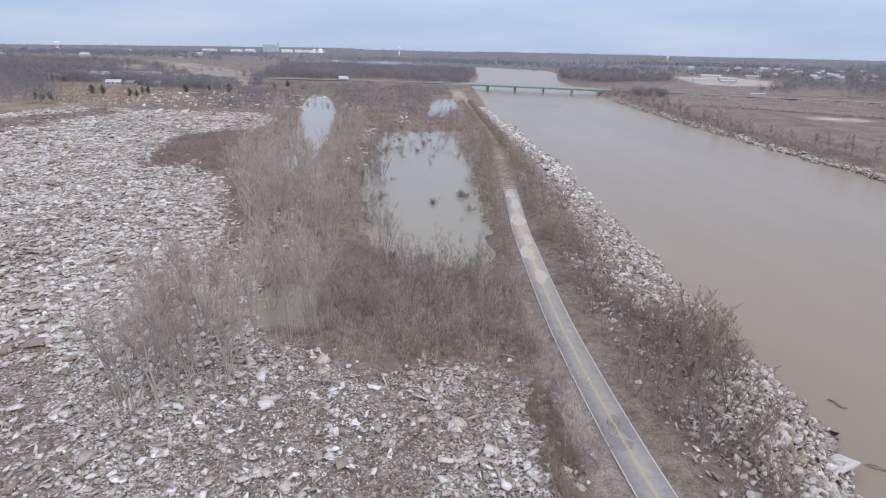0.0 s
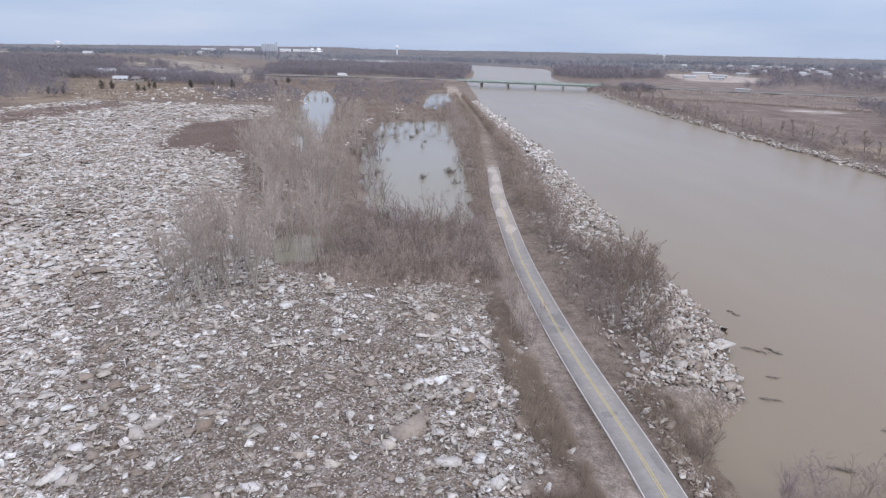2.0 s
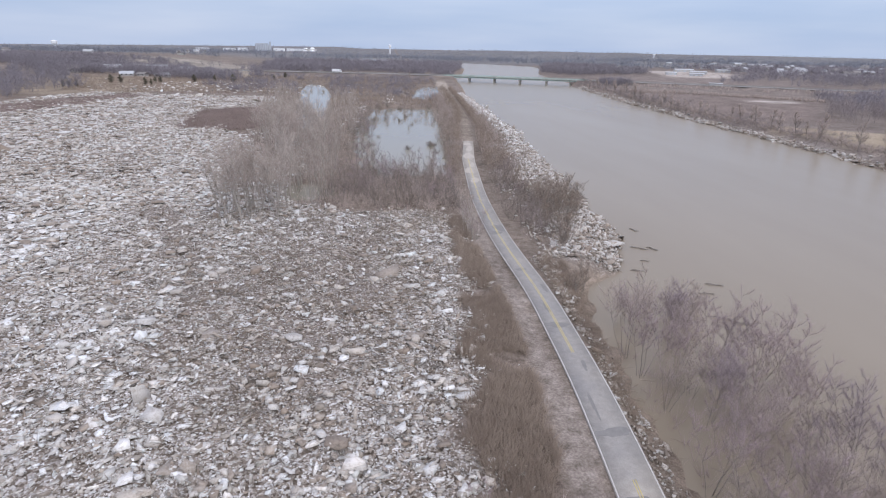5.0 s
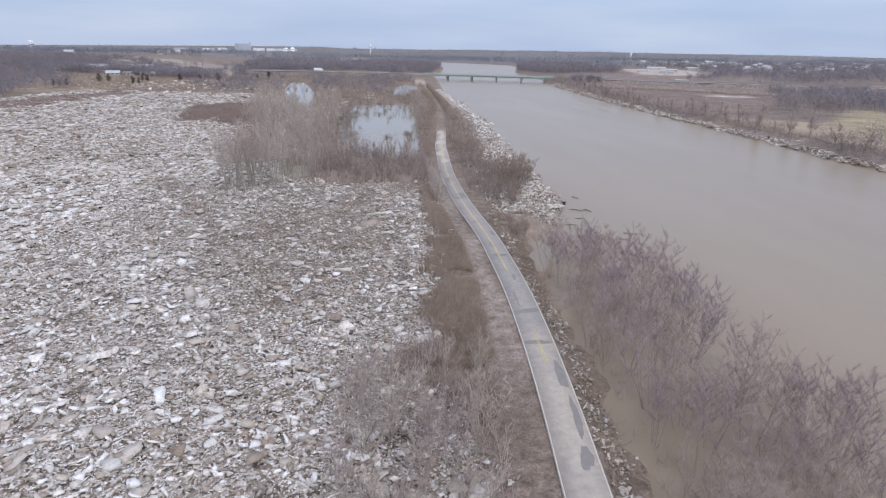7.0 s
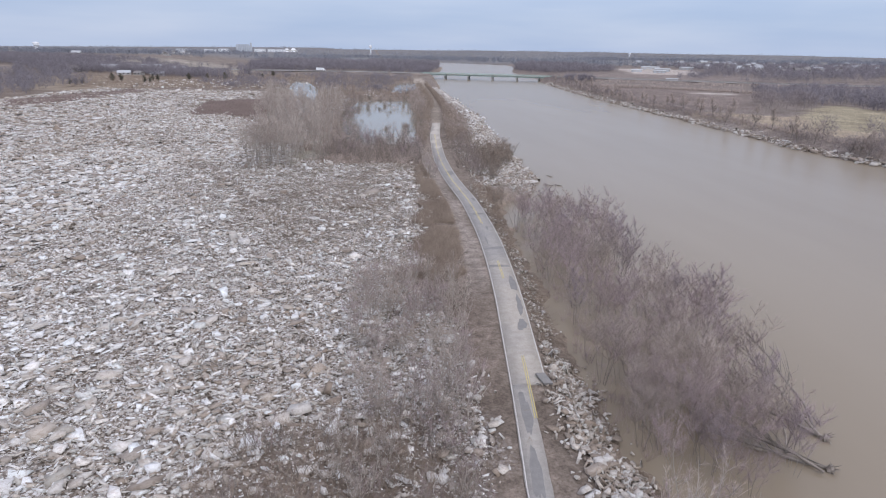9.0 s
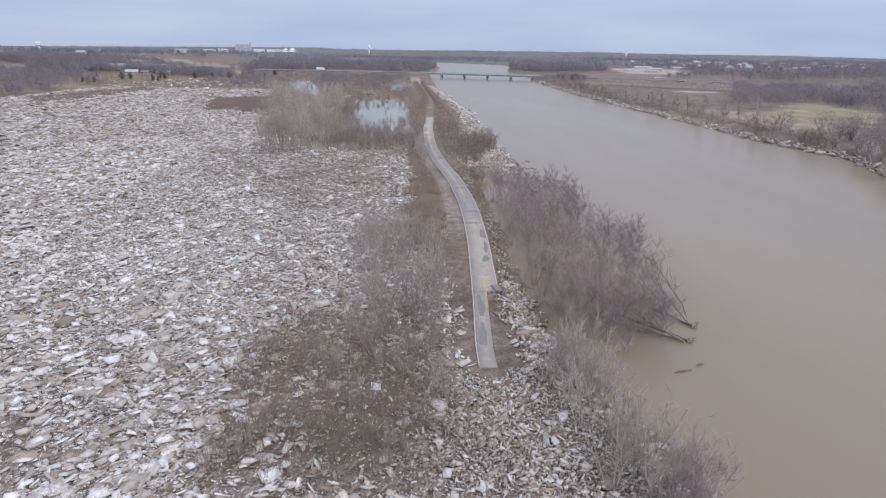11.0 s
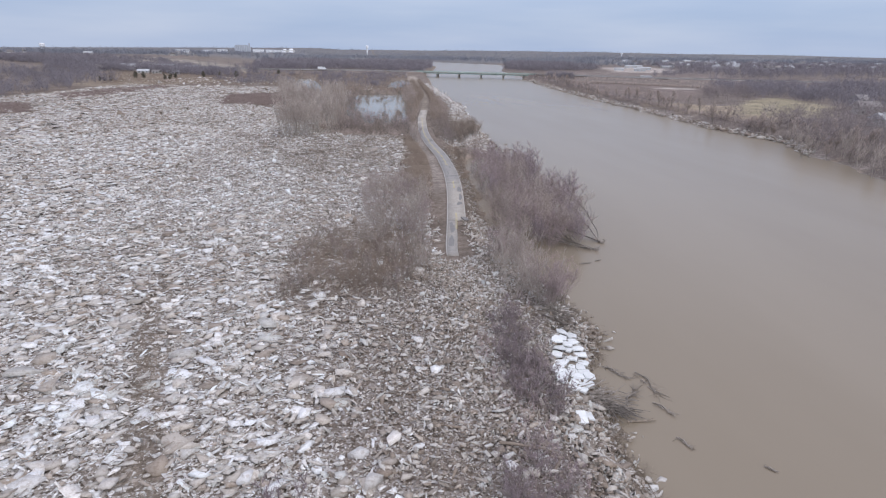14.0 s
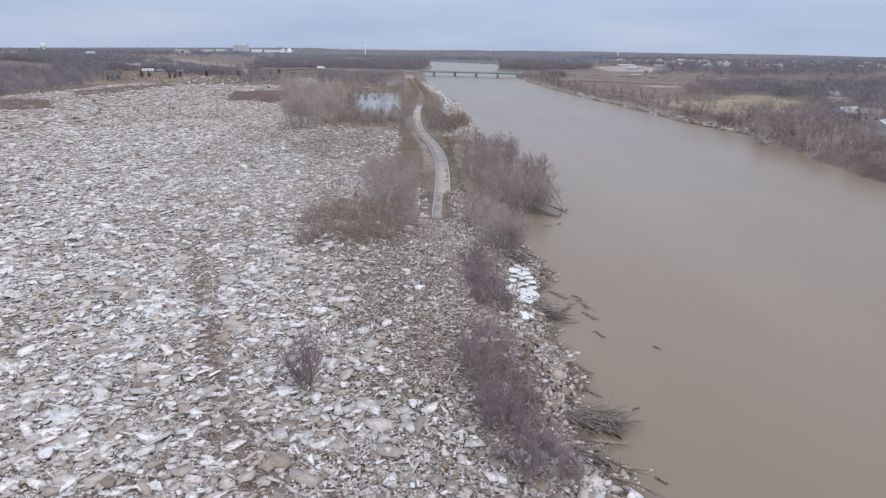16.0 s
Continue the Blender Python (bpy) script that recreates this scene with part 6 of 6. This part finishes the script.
for x, y, turn, w, d, h, rf in ((302, 151, -10, 12, 9, 5, M_ROOF), (310, 158, 25, 11, 8, 4.5, M_METALROOF), (262, 95, 15, 13, 9, 4, M_METALROOF), (271, 90, -20, 10, 8, 4, M_ROOF), (232, 40, 30, 11, 8, 4, M_METALROOF), (345, 205, 15, 12, 9, 5, M_ROOF)):
    house(x, y, turn, w, d, h, rf, "large house among bare trees beyond the river")
for x, y, turn, w, d, h in ((486, 852, -25, 20, 12, 3.5), (530, 930, -20, 26, 15, 4), (470, 905, -20, 18, 12, 3.5), (560, 1040, -15, 34, 16, 4), (440, 980, 10, 22, 13, 4), (620, 1010, -10, 24, 14, 4), (372, 590, -30, 14, 6, 3)):
    shed(x, y, turn, w, d, h, "pale flat-roofed commercial building with a metal roof")
rh = random.Random(4)
for k in range(110):
    x, y = rh.uniform(640, 1350), rh.uniform(780, 1400)
    house(x, y, rh.uniform(0, 180), rh.uniform(10, 15), rh.uniform(8, 10), rh.uniform(5, 7), M_METALROOF if rh.random() < 0.45 else M_ROOF, "pale house of a distant suburb")
for k in range(12):
    x, y = rh.uniform(-900, -330), rh.uniform(1000, 1500)
    house(x, y, rh.uniform(0, 180), rh.uniform(9, 15), rh.uniform(8, 10), rh.uniform(4, 6), M_METALROOF if rh.random() < 0.3 else M_ROOF, "pale house on the distant bluff")


# the far skyline: tanks, a grain elevator and sheds, several kilometres off
water_tower(-1045, 1980, 32, 9, "white water tower far off on the plain")
water_tower(15, 3600, 44, 8, "slender white water tower far off on the plain")
water_tower(1650, 3600, 22, 8, "slender white water tower far off on the plain")
elevator = tagged(new("grain_elevator"), "tall grey concrete grain elevator far off on the plain", "building")
elevator.matrix_world = pose(-722, 3600, -28, 0, 0, 8)
for k in range(9):
    bm = bmesh.new()
    bmesh.ops.create_cone(bm, cap_ends=True, segments=16, radius1=5.5, radius2=5.5, depth=58, matrix=Matrix.Translation((-40 + 10 * k, 0, 29)))
    part("silo", bm, M_GREYCONC, elevator, "concrete silo")
part("headhouse", boxed(-42, -4, 58, 30, 4, 64), M_GREYCONC, elevator)
part("lift_tower", boxed(34, -5, 0, 44, 5, 74), M_GREYCONC, elevator)
for x, w, h in ((-1056, 70, 14), (-905, 60, 12), (-830, 50, 14), (-625, 60, 13), (-560, 40, 11), (-508, 50, 10), (-1990, 80, 10), (-1500, 40, 10)):
    shed(x, 3560, rh.uniform(-8, 8), w, 40, h, "white industrial shed far off on the plain", M_TOWER)
for x, r in ((-478, 19), (-440, 22)):
    dome = tagged(new("storage_dome"), "large white cone-roofed storage dome far off on the plain", "building")
    dome.matrix_world = pose(x, 3600, float(ground_z(x, 3600)))
    bm = bmesh.new()
    bmesh.ops.create_cone(bm, cap_ends=True, segments=24, radius1=r * 1.1, radius2=r * 0.35, depth=r, matrix=Matrix.Translation((0, 0, r * 0.5)))
    part("shell", bm, M_TOWER, dome)
    part("base_wall", boxed(-r * 1.1, -r * 0.8, -2, r * 1.1, -r * 0.6, 12), M_WALL, dome)


# ---- driftwood, logs and sticks ----
def log(x, y, z, turn, length, r, label, roots=False, lift=0.0, limbs=0, seed=0, wood=None):
    q = random.Random(seed)
    root = tagged(new("driftwood_log"), label, "log")
    root.matrix_world = pose(x, y, z, 0, -lift, turn)
    bow = q.uniform(-0.16, 0.16)
    pts = [(length * t, (bow * t * t + q.uniform(-0.015, 0.015)) * length, q.uniform(-0.01, 0.02) * length) for t in (0, 0.25, 0.5, 0.75, 1)]
    bm = tube(bmesh.new(), pts, [r, r * 0.9, r * 0.75, r * 0.55, r * 0.25], 8)
    part("trunk", bm, wood or M_DRIFT, root)
    for k in range(limbs):
        t = q.uniform(0.35, 0.95)
        s = Vector((length * t, bow * t * t * length, 0))
        a = q.uniform(-1, 1)
        e = s + Vector((length * q.uniform(0.08, 0.3), length * 0.14 * a, length * q.uniform(0.0, 0.16)))
        m = (s + e) / 2 + Vector((0, 0.05 * length * a, 0.01 * length))
        part("limb", tube(bmesh.new(), [s, m, e], [r * 0.35, r * 0.25, r * 0.06], 5), wood or M_DRIFT, root)
    if roots:
        bm = bmesh.new()
        bmesh.ops.create_icosphere(bm, subdivisions=2, radius=r * 2.4, matrix=Matrix.Diagonal((0.7, 1.1, 1.0, 1)))
        for v in bm.verts:
            v.co *= q.uniform(0.75, 1.25)
        plate = part("root_plate", bm, M_BARK, root, "upturned muddy roots")
        for k in range(22):
            a = q.uniform(0, 2 * math.pi)
            e = Vector((-q.uniform(-0.3, 0.9), math.cos(a) * r * q.uniform(1.5, 4.6), math.sin(a) * r * q.uniform(1.5, 4.6)))
            part("root", tube(bmesh.new(), [(0.15, 0, 0), e * 0.6 + Vector((0.1, 0, 0)), e], [r * 0.35, r * 0.2, r * 0.05], 5), M_BARK, plate)
    return root


for k, (x, y, turn, ln, r, up) in enumerate(((48, -66.3, 128, 14, 0.2, 5), (47.6, -66, 98, 15, 0.16, 14), (47.8, -65.6, 82, 14, 0.14, 20), (45, -70.6, 138, 13, 0.2, 5), (44.6, -70.4, 152, 11, 0.17, 4), (44, -71, 118, 10, 0.14, 8), (42.5, -68, 60, 8, 0.12, 16))):
    log(x, y, -2.85, turn, ln, r, "uprooted bare tree lying in the river shallows", k in (0, 3), up, 22, k, M_BARK)


def snag(x, y, turn, length, seed, z=RIVER_Z, label="tangled driftwood branches lying in muddy water"):
    """A drowned branch: a thin bent stem with a spray of twigs lying low on the water."""
    q = np.random.RandomState(seed)
    root = tagged(new("driftwood_branch"), label, "driftwood")
    root.matrix_world = pose(x, y, z, 0, 0, turn)
    part("stem", tube(bmesh.new(), [(0, 0, 0), (length * 0.35, 0.09 * length, 0.12), (length * 0.7, -0.04 * length, 0.1), (length, 0.16 * length, 0.02)], [0.09, 0.075, 0.05, 0.02], 6), M_BARK, root)
    n = 46
    t = q.uniform(0.0, 0.95, n)
    p0 = np.column_stack([length * t, q.normal(0, 0.05, n) * length, q.uniform(0.0, 0.12, n)])
    a = q.normal(0.25 * q.choice([-1, 1]), 0.75, n)
    ln = length * q.uniform(0.08, 0.36, n)
    p1 = p0 + np.column_stack([np.cos(a) * ln, np.sin(a) * ln, q.uniform(-0.05, 0.28, n) * np.minimum(ln, 1.6)])
    v, f = spikes(p0, p1, q.uniform(0.02, 0.05, n))
    obj("twig_spray", mesh_arrays("twig_spray", v, [f]), M_BARK, root)
    return root


for k, (x, y, turn, ln) in enumerate(((57.0, 62, -70, 2.4), (52, 49.5, -35, 3.6), (55.6, 49.3, -65, 2.6), (50.8, 41.5, -20, 1.8), (46.8, 36.5, -12, 2.6), (54.2, 91, -40, 2.8), (57.3, 29.5, -20, 3.0), (54.2, 25.5, -10, 2.4), (49, 23, 160, 2.6), (51, 17, -25, 3.6), (53.5, 14.5, -15, 3.6),
                                      (29.1, -113.3, -58, 3.8), (32.7, -115.0, -84, 5.8), (28.7, -121.8, 54, 4.6), (31.8, -121.4, -63, 3.0), (31.4, -127.5, -75, 2.2), (24.9, -134.9, -78, 4.6), (25.3, -136.0, -60, 3.0), (24.6, -141.5, -50, 2.2), (37.5, -132.6, -50, 1.2), (26.1, -156.2, -60, 1.2), (28.6, -146, 20, 0.9),
                                      (39, -78, 10, 2.2), (42.5, -76.7, 20, 1.4), (28.5, -104, 20, 2.4), (30.5, -108.5, -40, 1.6))):
    snag(x, y, turn, ln, 100 + k, RIVER_Z + 0.02)
log(27.4, -124.6, RIVER_Z + 0.08, -2, 3.2, 0.13, "dark waterlogged trunk floating off the bank", False, 1, 2, 81)
for k, (x, y, turn, ln, r) in enumerate(((22.2, -147.5, -42, 4.4, 0.2), (25.4, -150.6, 105, 2.6, 0.24), (21.5, -150.5, -25, 4.6, 0.16), (20.0, -153.0, -38, 6.5, 0.15), (20.8, -155.5, -42, 6.0, 0.14), (21.8, -158.5, -40, 7.0, 0.13), (18.0, -124, 8, 4, 0.14), (12.0, -131, -12, 5, 0.16), (9.0, -128, 160, 3.4, 0.13), (2, 16, 20, 3.2, 0.12), (-6, 40, 150, 3.0, 0.12), (-20, -24, 30, 3.4, 0.13))):
    log(x, y, max(RIVER_Z, float(ground_z(x, y))) + 0.25, turn, ln, r, "grey driftwood log stranded on the icy bank", False, 1, 4, 60 + k)
log(21.3, 139, POND_Z, 8, 7, 0.22, "fallen bare trunk lying across the pond's edge", False, 2, 4, 90)


def sticks(name, r, n, x, y, z, lo, hi, radius, label, way=None):
    a, t = r.uniform(0, 2 * np.pi, n), np.abs(r.normal(0, 0.16, n))
    if way is not None:
        a = r.normal(radians(way), 0.6, n)
    ln = r.uniform(lo, hi, n)
    p0 = np.column_stack([x, y, z + 0.05])
    p1 = p0 + np.column_stack([np.cos(a) * ln, np.sin(a) * ln, np.sin(t) * ln])
    v, f = spikes(p0, p1, radius * r.uniform(0.6, 1.4, n), radius * r.uniform(0.3, 0.7, n))
    return tagged(obj(name, mesh_arrays(name, v, [f]), M_DRIFT), label, "driftwood", kind="stuff")


rd = np.random.RandomState(31)
x, y = scatter(rd, 15000, -50, 26, -172, 72, lambda x, y: np.clip(icy_at(x, y) * 0.6 + 0.4 * smooth(-6, 4, inside(x, y, ICE)), 0, 1))
sticks("scattered_sticks", rd, len(x), x, y, ground_z(x, y) + rd.uniform(0.05, 0.3, len(x)), 0.35, 1.6, 0.032, "broken brown sticks and reeds strewn through the ice")
x, y = scatter(rd, 6000, -30, 17, -12, 67, lambda x, y: (inside(x, y, ICE) > 0) * smooth(-0.35, 0.35, wobble(x, y, 1.4)))
sticks("field_sticks", rd, len(x), x, y, ground_z(x, y) + rd.uniform(0.2, 0.42, len(x)), 0.5, 2.2, 0.045, "broken brown branches lying on the jumbled ice")
y = rd.uniform(-165, -88, 1500)
x = near_bank(y) - rd.exponential(1.2, 1500) + 0.6
sticks("bank_sticks", rd, 1500, x, y, np.maximum(ground_z(x, y), RIVER_Z) + rd.uniform(0, 0.4, 1500), 0.5, 2.0, 0.035, "driftwood sticks heaped along the waterline")
for cx_, cy_, sx_, sy_, way, n in ((23.4, -147.6, 1.3, 0.8, -25, 260), (19.6, -153.2, 0.9, 1.0, -54, 100), (25.4, -120.4, 1.0, 0.6, -25, 80), (26.6, -122.2, 0.6, 0.6, -50, 60), (25.8, -104.5, 1.3, 2.0, -60, 130)):
    x, y = cx_ + rd.normal(0, sx_, n), cy_ + rd.normal(0, sy_, n)
    raft = sticks("debris_raft", rd, n, x, y, np.maximum(ground_z(x, y), RIVER_Z) + rd.uniform(0, 0.7, n), 0.8, 3.0, 0.075, "raft of tangled driftwood at the bank", way)
    raft.data.materials[0] = M_BARK
tr_y = rd.uniform(-158, -84, 1500)
tr_x = np.interp(tr_y, (-160, -147, -130, -104, -86), (-7, -13.5, -19, -27, -30.5)) + rd.normal(0, 0.9, 1500)
sticks("reed_drift", rd, 1500, tr_x, tr_y, ground_z(tr_x, tr_y) + rd.uniform(0, 0.35, 1500), 0.4, 1.5, 0.03, "line of drifted reeds and straw across the ice")

# a torn slab of pavement at the washout, and utility poles by the highway
chunk = tagged(new("asphalt_slab"), "tilted torn slab of grey asphalt at the trail's broken edge", "slab")
chunk.matrix_world = pose(float(trail_x(-56.5)) + 1.7, -57.2, 0.12, 4, 9, 12)
part("slab", boxed(-0.6, -1.0, -0.12, 0.6, 1.0, 0.12, 0.04), M_PATCH, chunk)


def pole(x, y):
    root = tagged(new("utility_pole"), "weathered wooden utility pole by the highway", "pole")
    root.matrix_world = pose(x, y, float(ground_z(x, y)))
    part("post", tube(bmesh.new(), [(0, 0, -0.5), (0, 0, 11)], [0.18, 0.12], 8), M_POLE, root)
    part("crossarm", boxed(-1.3, -0.07, 10, 1.3, 0.07, 10.2), M_POLE, root)


for x, y in ((-26, 640), (-70, 648), (8, 632), (-170, 660)):
    pole(x, y)
y = rd.uniform(-52, 36, 700)
x = trail_x(y) + 3.2 + rd.exponential(1.2, 700)
sticks("verge_sticks", rd, 700, x, y, np.maximum(ground_z(x, y), RIVER_Z) + rd.uniform(0, 0.2, 700), 0.5, 2.0, 0.035, "broken sticks washed up beside the trail")
cx, cy = scatter(rd, 120, -46, 12, -160, 62, lambda x, y: np.clip(icy_at(x, y), 0, 1))
n = 34 * len(cx)
spread = np.repeat(rd.uniform(0.35, 1.1, len(cx)), 34)
x, y = np.repeat(cx, 34) + rd.normal(0, 1, n) * spread, np.repeat(cy, 34) + rd.normal(0, 1, n) * spread * 0.7
heap = sticks("brush_heaps", rd, n, x, y, ground_z(x, y) + rd.uniform(0.1, 0.7, n), 0.4, 1.1, 0.03, "dark heaps of broken brush frozen into the ice")
heap.data.materials[0] = M_BARK
